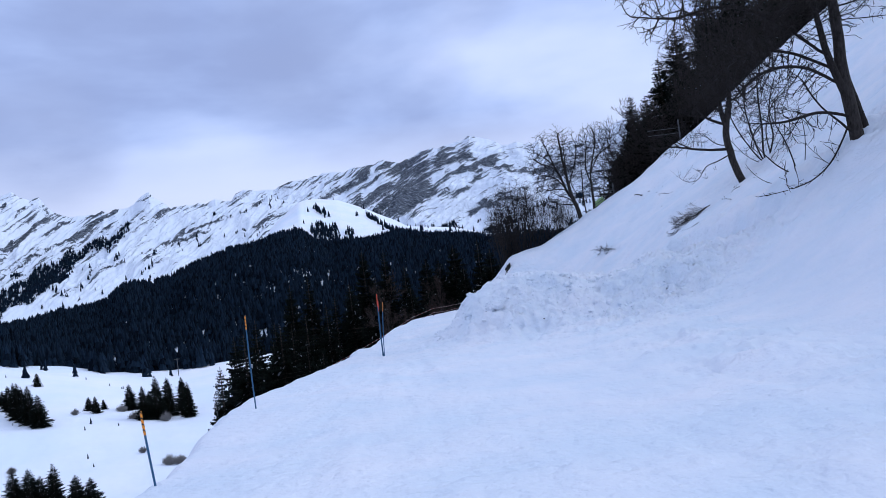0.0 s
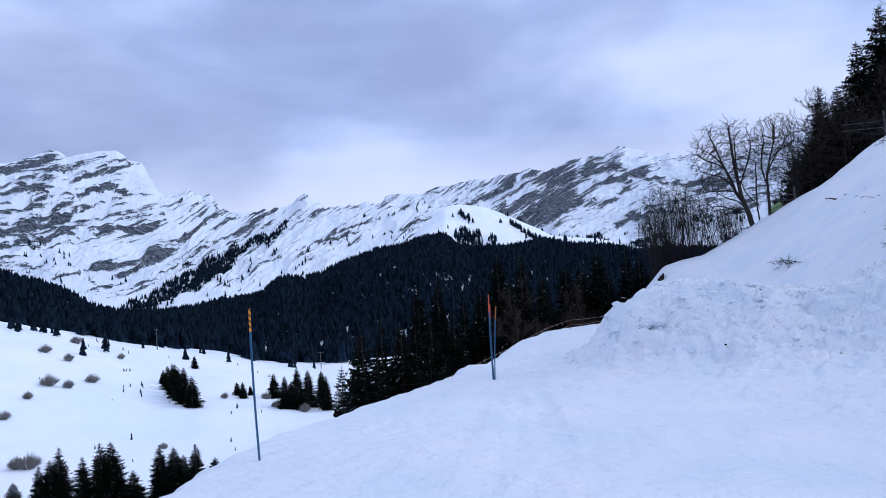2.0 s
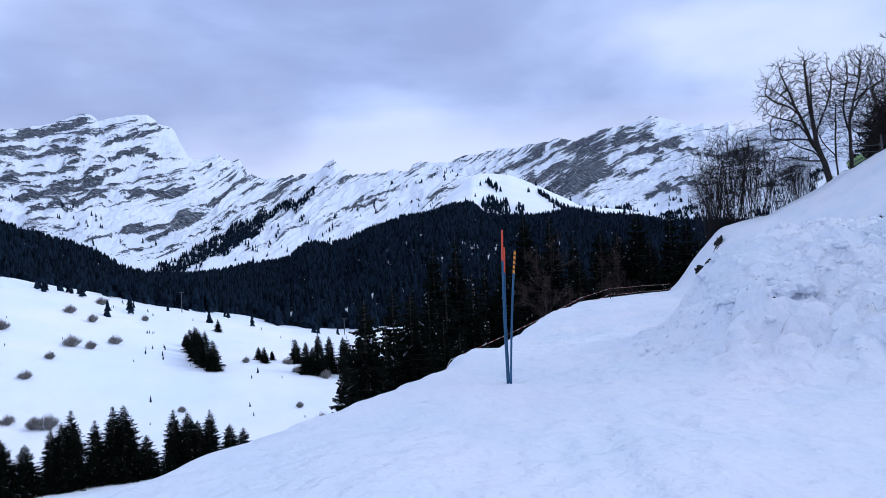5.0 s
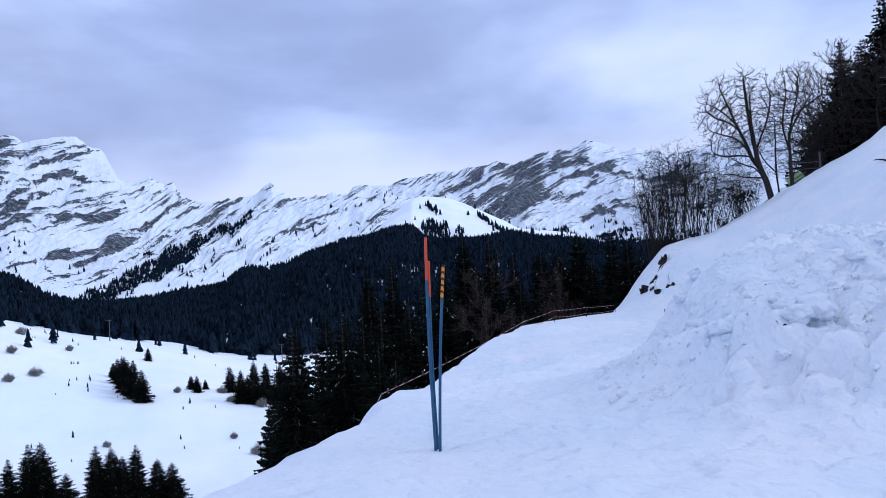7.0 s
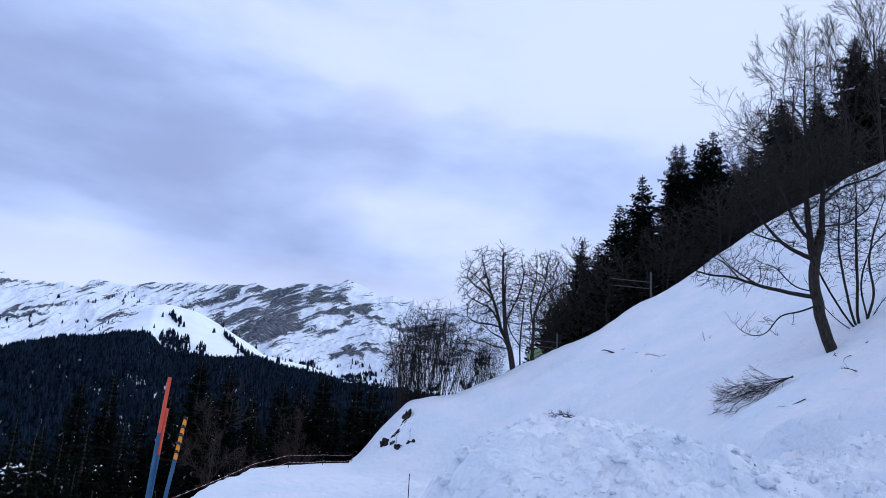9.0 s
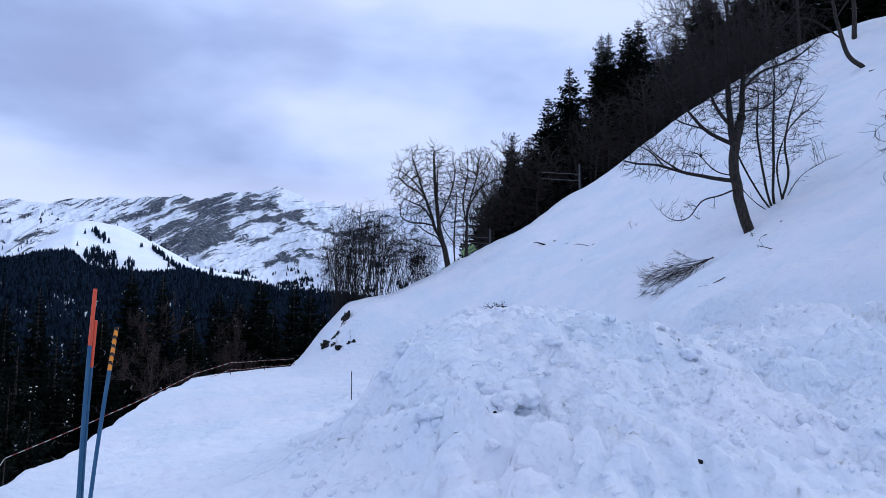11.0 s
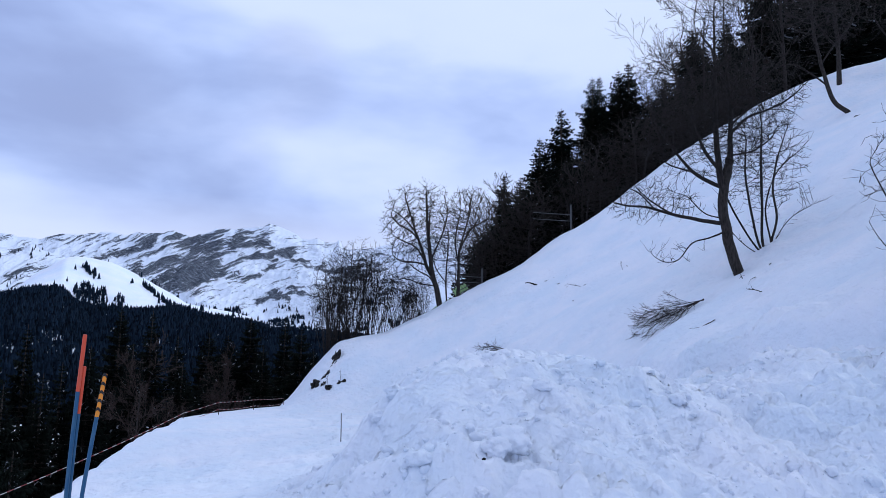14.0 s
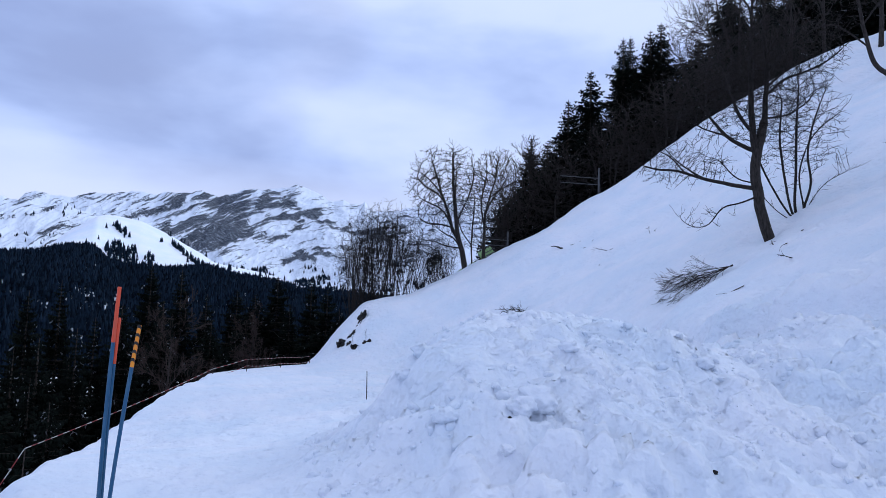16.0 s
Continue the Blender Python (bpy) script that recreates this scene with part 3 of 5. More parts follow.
def range_bare(a, s, el):
    slabs = near_lines(a, el, SLABS, 161)
    crest = 0.45 * smooth((el - np.interp(a, *RANGE_TOP) + 0.9) / 0.5) * smooth((-4 - a) / 3) + 0.25 * smooth((el - np.interp(a, *RANGE_TOP) + 0.6) / 0.3) * smooth((a - 1) / 2)
    return -0.10 + crest + 0.92 * slabs - 0.2 * smooth((4.4 - el) / 1.0) * smooth((a + 2) / 2)


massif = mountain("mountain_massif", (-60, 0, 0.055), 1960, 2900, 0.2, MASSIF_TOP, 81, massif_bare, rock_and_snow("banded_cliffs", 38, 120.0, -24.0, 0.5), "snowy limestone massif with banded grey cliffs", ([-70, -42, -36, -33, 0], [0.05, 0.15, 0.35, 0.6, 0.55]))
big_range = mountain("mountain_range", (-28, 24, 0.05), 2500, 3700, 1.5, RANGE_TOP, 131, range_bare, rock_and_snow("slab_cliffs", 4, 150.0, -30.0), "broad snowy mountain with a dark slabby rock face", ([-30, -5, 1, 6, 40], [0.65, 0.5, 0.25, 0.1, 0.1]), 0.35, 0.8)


# ---- trees ----
def part(name, me, parent, label=""):
    ob = new(name, me)
    ob.parent = parent
    return tagged(ob, label) if label else ob


def far_tree(rng, h, w, tiers=3, sides=6):
    """Places and corners of one small spruce: stacked ragged skirts."""
    verts, faces = [], []
    for k in range(tiers):
        z0, z1 = h * (0.06 + 0.28 * k), h * (0.52 + 0.24 * k if k < tiers - 1 else 1.0)
        rad = w * (1 - 0.27 * k)
        n = len(verts)
        a0 = rng.uniform(0, 6.28)
        for i in range(sides):
            a = a0 + 6.283 * i / sides
            q = rad * rng.uniform(0.65, 1.15)
            verts.append((q * math.cos(a), q * math.sin(a), z0 + rng.uniform(-0.05, 0.05) * h))
        verts.append((rng.uniform(-0.03, 0.03) * h * 0.3, 0, z1))
        faces += [(n + i, n + (i + 1) % sides, n + sides) for i in range(sides)]
    return np.array(verts), np.array(faces)


def far_wood(name, spots, label, sizes, seed):
    """One body of far trees on the spots (x, y)."""
    rng = np.random.default_rng(seed)
    kinds = [far_tree(rng, 1.0, 0.25) for _ in range(8)]
    z = spots[:, 2] if spots.shape[1] > 2 else ground_or_hill(spots)
    verts, faces, n = [], [], 0
    for (x, y), zz in zip(spots[:, :2], z):
        v, f = kinds[rng.integers(8)]
        h = rng.uniform(*sizes)
        wide = h * rng.uniform(0.8, 1.15)
        verts.append(v * (wide, wide, h) + (x, y, zz - 0.4))
        faces.append(f + n)
        n += len(v)
    ob = new(name, mesh_of(name, np.concatenate(verts), np.concatenate(faces), HAZED_FAR_NEEDLES, False))
    return tagged(ob, label, "trees", kind="stuff")


def ground_or_hill(spots):
    return ground_z(spots[:, 0], spots[:, 1], False)


def at_polar(az, r):
    return np.stack([OX + r * np.sin(np.radians(az)), OY + r * np.cos(np.radians(az))], -1)


rng = np.random.default_rng(5)
az, r = rng.uniform(-56, 8, 40000), np.sqrt(rng.uniform(560**2, 1430**2, 40000))
keep = (rough(az * 0.9, r / 60, 91, 3) < 1.4) & (r < 1425 - 40 * rng.random(40000))
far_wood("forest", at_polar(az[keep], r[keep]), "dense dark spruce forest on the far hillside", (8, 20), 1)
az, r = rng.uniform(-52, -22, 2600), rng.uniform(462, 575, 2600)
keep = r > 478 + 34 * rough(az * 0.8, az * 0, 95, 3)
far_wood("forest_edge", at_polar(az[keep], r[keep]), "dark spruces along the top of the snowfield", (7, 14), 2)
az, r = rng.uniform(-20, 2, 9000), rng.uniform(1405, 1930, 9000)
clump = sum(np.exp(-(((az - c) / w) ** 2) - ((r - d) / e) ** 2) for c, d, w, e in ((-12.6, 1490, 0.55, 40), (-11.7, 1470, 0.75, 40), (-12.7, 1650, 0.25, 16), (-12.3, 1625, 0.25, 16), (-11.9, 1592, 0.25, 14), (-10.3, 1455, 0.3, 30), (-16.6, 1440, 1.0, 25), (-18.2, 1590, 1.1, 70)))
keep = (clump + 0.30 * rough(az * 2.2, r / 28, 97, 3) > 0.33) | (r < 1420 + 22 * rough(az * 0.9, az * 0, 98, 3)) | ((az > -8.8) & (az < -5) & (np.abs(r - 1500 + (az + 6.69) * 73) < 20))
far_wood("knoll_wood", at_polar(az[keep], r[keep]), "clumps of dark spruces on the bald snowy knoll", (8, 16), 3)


_, a, el, places = massif
near_line = off_line(a, el + 0.2 * rough(a * 1.2, el * 1.2, 141, 2), TREE_LINE)
thick = np.interp(a, [-38, -36, -32, -30, -26.5], [0.5, 0.55, 0.75, 0.35, 0.2])
belt = (near_line < thick)
low = (a > -50) & (a < -13) & (np.abs(rough(a * 0.7, el - 0.5 * a, 142, 3)) < 0.10) & (el < np.interp(a, *FOREST_TOP) + 3.2) & (rough(a * 1.6, el * 1.6, 143, 2) > 0.1)
pick = np.concatenate([rng.choice(np.flatnonzero(belt), min(1700, belt.sum()), replace=False), rng.choice(np.flatnonzero(low), min(420, low.sum()), replace=False)])
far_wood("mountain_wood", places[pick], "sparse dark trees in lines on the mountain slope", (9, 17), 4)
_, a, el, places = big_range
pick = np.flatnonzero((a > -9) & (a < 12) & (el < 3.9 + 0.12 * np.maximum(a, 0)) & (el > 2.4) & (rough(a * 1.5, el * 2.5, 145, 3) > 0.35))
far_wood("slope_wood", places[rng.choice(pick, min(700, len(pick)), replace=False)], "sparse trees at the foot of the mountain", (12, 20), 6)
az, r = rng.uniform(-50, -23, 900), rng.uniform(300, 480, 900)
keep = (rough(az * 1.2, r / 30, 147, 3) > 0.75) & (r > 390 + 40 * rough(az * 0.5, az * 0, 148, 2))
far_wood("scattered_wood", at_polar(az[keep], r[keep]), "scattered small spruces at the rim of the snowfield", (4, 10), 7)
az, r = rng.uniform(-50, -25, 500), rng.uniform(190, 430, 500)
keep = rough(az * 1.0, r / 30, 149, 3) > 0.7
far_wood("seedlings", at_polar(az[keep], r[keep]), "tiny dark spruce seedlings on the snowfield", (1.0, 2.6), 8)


class Body:
    """Places and faces that are gathered into one mesh."""

    def __init__(self):
        self.v, self.f, self.n = [], [], 0

    def add(self, verts, faces):
        self.v.append(np.asarray(verts, float))
        self.f.append(np.asarray(faces, int) + self.n)
        self.n += len(verts)

    def tube(self, pts, radii, sides=5):
        pts, radii = np.asarray(pts, float), np.asarray(radii, float)
        way = np.gradient(pts, axis=0)
        way /= np.linalg.norm(way, axis=1, keepdims=True) + 1e-9
        ref = np.where(np.abs(way[:, 2:3]) > 0.9, [[1.0, 0, 0]], [[0, 0, 1.0]])
        u = np.cross(way, ref)
        u /= np.linalg.norm(u, axis=1, keepdims=True) + 1e-9
        v = np.cross(way, u)
        a = np.arange(sides) * 2 * np.pi / sides
        ring = pts[:, None] + radii[:, None, None] * (np.cos(a)[None, :, None] * u[:, None] + np.sin(a)[None, :, None] * v[:, None])
        k = np.arange(len(pts) * sides).reshape(len(pts), sides)
        nxt = np.roll(k, -1, 1)
        self.add(ring.reshape(-1, 3), np.stack([k[:-1], nxt[:-1], nxt[1:], k[1:]], -1).reshape(-1, 4))

    def mesh(self, name, material, soft=True):
        return mesh_of(name, np.concatenate(self.v), np.concatenate(self.f), material, soft)


def spruce(h, wide, seed, label, bare=0.05, gaps=0.10):
    """A spruce: trunk, and drooping boughs that carry many small hanging sprays."""
    rng = np.random.default_rng(seed)
    root = new("spruce")
    wood, green = Body(), Body()
    zs = np.linspace(0, h, 9)
    wood.tube(np.stack([0 * zs, 0 * zs, zs], -1), 0.014 * h * (1 - zs / h) ** 0.8 + 0.012, 7)
    quads = []
    z, whorl = h * bare, 0
    while z < h * 0.99:
        q = 1 - z / h
        reach = (wide * q**0.85 + 0.08) * (1 + 0.20 * math.sin(whorl * 2.1 + seed))
        whorl += 1
        boughs = int(8 + 6 * q)
        a0 = rng.uniform(0, 6.28)
        for k in range(boughs):
            if rng.random() < gaps:
                continue
            a = a0 + 6.283 * k / boughs + rng.uniform(-0.35, 0.35)
            ln = reach * rng.uniform(0.6, 1.2)
            out, side = np.array([math.cos(a), math.sin(a), 0]), np.array([-math.sin(a), math.cos(a), 0])
            lift = 0.30 * (1 - q) - 0.38 * q + rng.uniform(-0.10, 0.10)
            n = max(3, int(ln / 0.12))
            for s in np.linspace(0.10, 1, n):
                c = out * ln * s + np.array([0, 0, z + ln * (lift * s - 0.24 * s * s + 0.20 * s**3)])
                sp = (0.26 * ln * (1 - s) ** 0.7 + 0.07 * min(1, ln / 0.7)) * rng.uniform(0.5, 1.35)
                th = min(0.060, 0.10 * ln + 0.012)
                for sgn in (-1, 1):
                    w = side * sgn * sp + out * sp * 0.6 + np.array([0, 0, -sp * rng.uniform(0.3, 1.0)])
                    b = c + w
                    quads.append((c - out * th, c + out * th, b + out * th * 0.7, b - np.array([0, 0, th * 1.6])))
            if q > 0.25:
                wood.tube([(0, 0, z), out * ln * 0.5 + (0, 0, z + ln * (lift * 0.5 - 0.04)), out * ln * 0.9 + (0, 0, z + ln * (lift * 0.9 - 0.06))], [0.02 + 0.006 * ln, 0.014, 0.006], 3)
        z += (0.14 + 0.010 * h * (0.4 + q)) * rng.uniform(0.75, 1.25)
    green.add(np.array(quads).reshape(-1, 3), np.arange(len(quads) * 4).reshape(-1, 4))
    part("trunk", wood.mesh("trunk", SPRUCE_BARK), root)
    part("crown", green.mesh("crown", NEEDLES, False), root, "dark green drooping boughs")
    return tagged(root, label, "tree")


def limb(body, rng, pts, radius, end, sides=6):
    """A limb along given places, rounded between them; returns its fine places and radii."""
    pts = np.asarray(pts, float)
    t = np.linspace(0, len(pts) - 1, 4 * len(pts))
    i = np.minimum(t.astype(int), len(pts) - 2)
    f = (t - i)[:, None]
    p0, p1, p2, p3 = pts[np.maximum(i - 1, 0)], pts[i], pts[i + 1], pts[np.minimum(i + 2, len(pts) - 1)]
    path = 0.5 * (2 * p1 + (p2 - p0) * f + (2 * p0 - 5 * p1 + 4 * p2 - p3) * f**2 + (3 * p1 - p0 - 3 * p2 + p3) * f**3)
    path[1:-1] += rng.normal(0, radius * 0.12, (len(path) - 2, 3))
    radii = np.linspace(radius, end, len(path))
    body.tube(path, radii, sides)
    return path, radii


def sprout(body, rng, at, way, length, radius, depth, spread, rise, forks, thin=0.005):
    """A limb that bends as it grows and bears smaller limbs."""
    n = 7 if depth > 1 else 5
    pts, d = [np.array(at, float)], np.array(way, float)
    d /= np.linalg.norm(d)
    for _ in range(n - 1):
        d = d + rng.normal(0, 0.21, 3) + np.array([0, 0, rise])
        d /= np.linalg.norm(d)
        pts.append(pts[-1] + d * length / (n - 1))
    radii = np.linspace(radius, max(radius * 0.35, thin), n)
    body.tube(pts, radii, 6 if radius > 0.05 else (4 if radius > 0.015 else 3))
    if depth > 0:
        shoots(body, rng, pts, radii, length, depth, spread, rise, forks, thin)


def shoots(body, rng, pts, radii, length, depth, spread, rise, forks, thin=0.005, first=0.25):
    n = len(pts)
    for k in range(forks):
        s = first + (1 - first) * (k + rng.random()) / forks
        i = min(int(s * (n - 1)), n - 2)
        p = pts[i] + (pts[i + 1] - pts[i]) * (s * (n - 1) - i)
        d = pts[i + 1] - pts[i]
        d = d / (np.linalg.norm(d) + 1e-9)
        side = np.cross(d, rng.normal(0, 1, 3))
        side /= np.linalg.norm(side)
        sprout(body, rng, p, d + side * spread * rng.uniform(0.7, 1.3), length * rng.uniform(0.40, 0.66) * (1.2 - 0.5 * s), max(radii[i] * 0.55, thin), depth - 1, spread, rise, max(3, forks - 1), thin)


def bare_tree(h, seed, label, fork=0.4, limbs=6, wide=0.6, girth=0.020, lean=(0.0, 0.0), forks=6, depth=3, rise=0.06, thin=0.006, name="bare_tree", twig=None):
    """A leafless tree: a trunk that parts into rising limbs, down to twigs."""
    rng = np.random.default_rng(seed)
    root = new(name)
    wood = Body()
    pts = [(0, 0, -0.3), (lean[0] * 0.35 * h * fork, lean[1] * 0.35 * h * fork, h * fork * 0.5), (lean[0] * h * fork * 0.6, lean[1] * h * fork * 0.6, h * fork), (lean[0] * h * fork * 0.5 + rng.normal(0, 0.2), rng.normal(0, 0.2), h * 0.78)]
    path, radii = limb(wood, rng, pts, girth * h, girth * h * 0.25, 8)
    part("trunk", wood.mesh("trunk", BARK), root)
    for k in range(limbs):
        s = 0.42 + 0.58 * (k + 0.5 * rng.random()) / limbs
        i = min(int(s * (len(path) - 1)), len(path) - 2)
        a = 2.4 * k + rng.uniform(-0.4, 0.4)
        way = np.array([math.cos(a) * wide, math.sin(a) * wide, 0.75])
        bough = Body()
        sprout(bough, rng, path[i], way, h * rng.uniform(0.40, 0.52) * (1.2 - 0.55 * s), radii[i] * 0.6, depth, 0.62, rise, forks, thin)
        part("limb", bough.mesh("limb", twig or TWIG), root, "leafless limb with fine twigs")
    return tagged(root, label, "tree")


def shrub(h, wide, seed, label):
    """A low dome of fine bare twigs."""
    rng = np.random.default_rng(seed)
    root = new("shrub")
    body = Body()
    for k in range(130):
        a, q = rng.uniform(0, 6.28), math.sqrt(rng.random())
        tip = np.array([math.cos(a) * wide * q, math.sin(a) * wide * q, h * (1 - 0.55 * q * q) * rng.uniform(0.7, 1.05)])
        foot = tip * (0.25, 0.25, 0) + (0, 0, -0.1)
        mid = foot * 0.5 + tip * 0.5 + rng.normal(0, 0.08, 3)
        body.tube([foot, mid, tip], [0.03, 0.022, 0.012], 3)
        for _ in range(3):
            body.tube([mid, mid * 0.4 + tip * 0.6 + rng.normal(0, 0.14, 3), tip + rng.normal(0, 0.22, 3)], [0.02, 0.016, 0.01], 3)
    part("crown", body.mesh("crown", SHRUB_BARK), root)
    return tagged(root, label, "shrub")


def stand(ob, x, y, sink=0.15, turn=0.0, size=1.0, copy=True, tall=1.0, lean=0.0):
    m = pose(x, y, float(ground_z(x, y, False)) - sink, 0, lean, turn) @ Matrix.Diagonal((size, size, size * tall, 1))
    if copy:
        return copy_thing(ob, m @ Matrix.Diagonal((1 / ob.scale.x, 1 / ob.scale.y, 1 / ob.scale.z, 1)))
    ob.matrix_basis = m
    return ob


class Stock:
    """Kinds of one plant: the first of each kind is set down itself, the others are copies."""

    def __init__(self, *kinds):
        self.kinds, self.heights, self.used, self.n = [k for k, _ in kinds], [h for _, h in kinds], set(), 0

    def plant(self, x, y, h, label, group, kind=None, wide=1.0, sink=0.2):
        order = sorted(range(len(self.kinds)), key=lambda i: abs(math.log(h / self.heights[i])))
        k = order[self.n % min(2, len(order))] if kind is None else kind
        self.n += 1
        size = h / self.heights[k]
        ob = stand(self.kinds[k], x, y, sink, 67.0 * self.n, size * wide, k in self.used, 1 / wide)
        self.used.add(k)
        return tagged(ob, label, "", group)


# ---- spruces ----
PINES = Stock((spruce(20, 3.7, 201, "dark green spruce"), 20), (spruce(18, 3.1, 205, "dark green spruce", gaps=0.15), 18), (spruce(14.5, 2.3, 202, "dark green spruce"), 14.5), (spruce(13, 2.6, 204, "dark green spruce", gaps=0.16), 13), (spruce(9, 2.1, 203, "dark green spruce", gaps=0.15), 9), (spruce(7, 1.8, 206, "dark green spruce", gaps=0.1), 7))
FRONT = -0.4 - float(ground_z(-14.3, 29.6, False)) + 0.2
for x, y, h, wide in ((-20.0, 43.4, 21.3, 1), (-18.8, 46.1, 21.3, 1), (-16.0, 42.9, 18.5, 1), (-21.0, 41.9, 19.9, 1.1), (-14.4, 43.4, 20.0, 0.9), (-13.3, 45.8, 19.8, 0.9), (-10.3, 42.5, 14.7, 1), (-14.8, 38.0, 15.6, 1), (-10.2, 38.4, 13.8, 1), (-16.5, 38.4, 16.9, 1.1), (-13.0, 37.5, 15.3, 1), (-11.0, 34.0, 12.0, 1), (-9.7, 46.7, 15.1, 1), (-9.0, 30.4, 8.2, 1.1), (-14.3, 29.6, FRONT, 1.5), (-12.2, 31.5, FRONT * 0.95, 1.3), (-11.5, 36.5, 14.5, 1.3)):
    PINES.plant(x, y, h, "dark green spruce on the bank below the piste edge", "spruces below the piste", None, wide)
for x, y, h, wide in ((-9.5, 54.9, 18.4, 1), (-7.0, 53.3, 15.5, 1), (-5.1, 53.5, 11.9, 1.1), (-3.0, 55.7, 10.4, 1.2), (-1.4, 51.8, 8.5, 1.2), (0.2, 51.9, 8.5, 1.2), (2.7, 49.9, 13.1, 1), (3.8, 47.8, 9.6, 1.1), (1.2, 45.9, 6.8, 1.2), (4.5, 44.8, 5.4, 1.2), (-8.9, 42.8, 14.1, 1), (-6.9, 45.2, 12.6, 1), (-4.0, 47.0, 8.5, 1.2), (-12, 44, 14, 1.1), (-2.2, 45, 6.5, 1.3)):
    PINES.plant(x, y, h, "dark green spruce in the wood beyond the rope", "spruces beyond the rope", None, wide)
for x, y, h, wide in ((16.6, 47.0, 9.6, 0.9), (17.6, 47.5, 10.6, 0.9), (17.4, 45.2, 8.6, 0.9), (19.0, 43.5, 8.4, 1.0), (21.5, 42.5, 8.5, 1.1), (18.3, 46, 12.4, 0.8), (19.6, 46, 11.4, 0.8), (21.2, 46, 13.6, 0.9), (23.0, 46, 14.9, 0.95), (25.7, 46, 15.8, 0.8), (26.5, 46.4, 15.8, 0.7), (28.0, 46, 15, 0.75), (28.9, 46, 15.2, 0.9), (30.8, 46, 11.4, 0.9), (32.2, 46, 12.1, 0.9), (34.9, 46, 15, 1), (38.3, 46, 14.5, 1), (42, 46, 19, 1), (44.5, 46, 17.7, 1), (36.2, 46, 12.5, 1), (48, 46, 19.6, 1), (51.6, 46, 20, 1), (55.6, 46, 20, 1), (24.4, 48, 12, 1), (40, 48, 15, 1)):
    PINES.plant(x, y, h, "tall dark green spruce behind the snowy ridge", "spruces behind the ridge", None, wide * 1.6)


def far_pine(az, r, top):
    """A spruce in the valley whose tip stands at the elevation top, in degrees, seen from the piste."""
    x, y = OX + r * math.sin(radians(az)), OY + r * math.cos(radians(az))
    h = 1.4 + r * math.tan(radians(top)) - float(ground_z(x, y, False))
    PINES.plant(x, y, max(h, 3.0), "dark green spruce on the snowy valley floor", "spruces in the valley", None, 1.7)


for az, top in ((-52, -9.6), (-50.5, -9.0), (-49.0, -10.2), (-45.3, -9.6), (-41.0, -10.0), (-36.2, -10.6), (-49.0, -10.4), (-47.6, -10.7), (-46.0, -9.9), (-44.7, -8.8), (-43.2, -9.7), (-42.0, -8.9), (-41.3, -8.9), (-39.8, -11.2), (-37.9, -9.6), (-36.9, -9.9), (-35.3, -9.9), (-33.9, -11.1), (-32.9, -11.5)):
    far_pine(az, 150, top)
for x, y, h in ((-179, 241, 9.7), (-172, 234, 12), (-166, 227, 13.1), (-161, 222, 12.5), (-155.5, 217, 13.4), (-149, 212, 11), (-189, 252, 6), (-205, 299, 6.4), (-139, 253, 10), (-118, 231, 15.8), (-122, 229, 12), (-117, 238, 14), (-116, 248, 13), (-112, 240, 12), (-149, 252, 4), (-146, 241, 6.4), (-294, 253, 7.4), (-123, 236, 9.7), (-152, 247, 5.5), (-107, 232, 12.5)):
    PINES.plant(x, y, h, "dark green spruce on the snowy valley floor", "spruces in the valley", None, 1.5)

# ---- shrubs in the valley ----
SHRUB_BARK = bark("pale_twig", (0.15, 0.145, 0.145), (0.30, 0.285, 0.28))
SHRUBS = Stock((shrub(2.4, 1.9, 411, "bare grey shrub"), 2.4), (shrub(2.4, 1.5, 412, "bare grey shrub"), 2.4))
for x, y, h in ((-203.5, 206, 4.5), (-197, 208, 3.4), (-233.5, 204, 4), (-144, 131, 3.2), (-181, 164, 2.8), (-227.6, 243, 3.6), (-262, 287, 4), (-233, 282, 3.2), (-244, 248, 3.8), (-191.5, 184, 2.8), (-153, 132, 2.6), (-124.5, 161, 2.0), (-201, 225, 3.6), (-151, 236, 2.5), (-141, 132, 3.8), (-98.5, 179, 2.0), (-83, 162, 2.8), (-80, 161.5, 2.6), (-140, 248, 3), (-113, 226, 3.4), (-127, 232, 3.0)):
    SHRUBS.plant(x, y, h, "bare grey-brown shrub on the snowfield", "shrubs in the valley")

# ---- leafless trees ----
DARK_TWIG = bark("brown_twig", (0.020, 0.014, 0.012), (0.055, 0.038, 0.032))
stand(bare_tree(4.9, 301, "brown leafless tree at the rope fence", 0.30, 9, 0.55, 0.016, (0, 0), 6, 3, 0.05, 0.007, twig=DARK_TWIG), -3.4, 25.5, copy=False)
stand(bare_tree(6.0, 302, "brown leafless tree beyond the rope fence", 0.30, 9, 0.5, 0.015, (0, 0), 6, 3, 0.05, 0.009, twig=DARK_TWIG), -0.8, 38.8, copy=False)
for x, y, h, seed in ((17.2, 43, 9.5, 311), (33.5, 42.5, 16.5, 312), (31.6, 43, 11.5, 313), (40.5, 42, 19, 314), (38.0, 42.5, 17, 316)):
    stand(bare_tree(h, seed, "tall leafless tree among the spruces", 0.5, 7, 0.45, 0.009, (0, 0), 6, 3, 0.10, 0.011), x, y, copy=False)


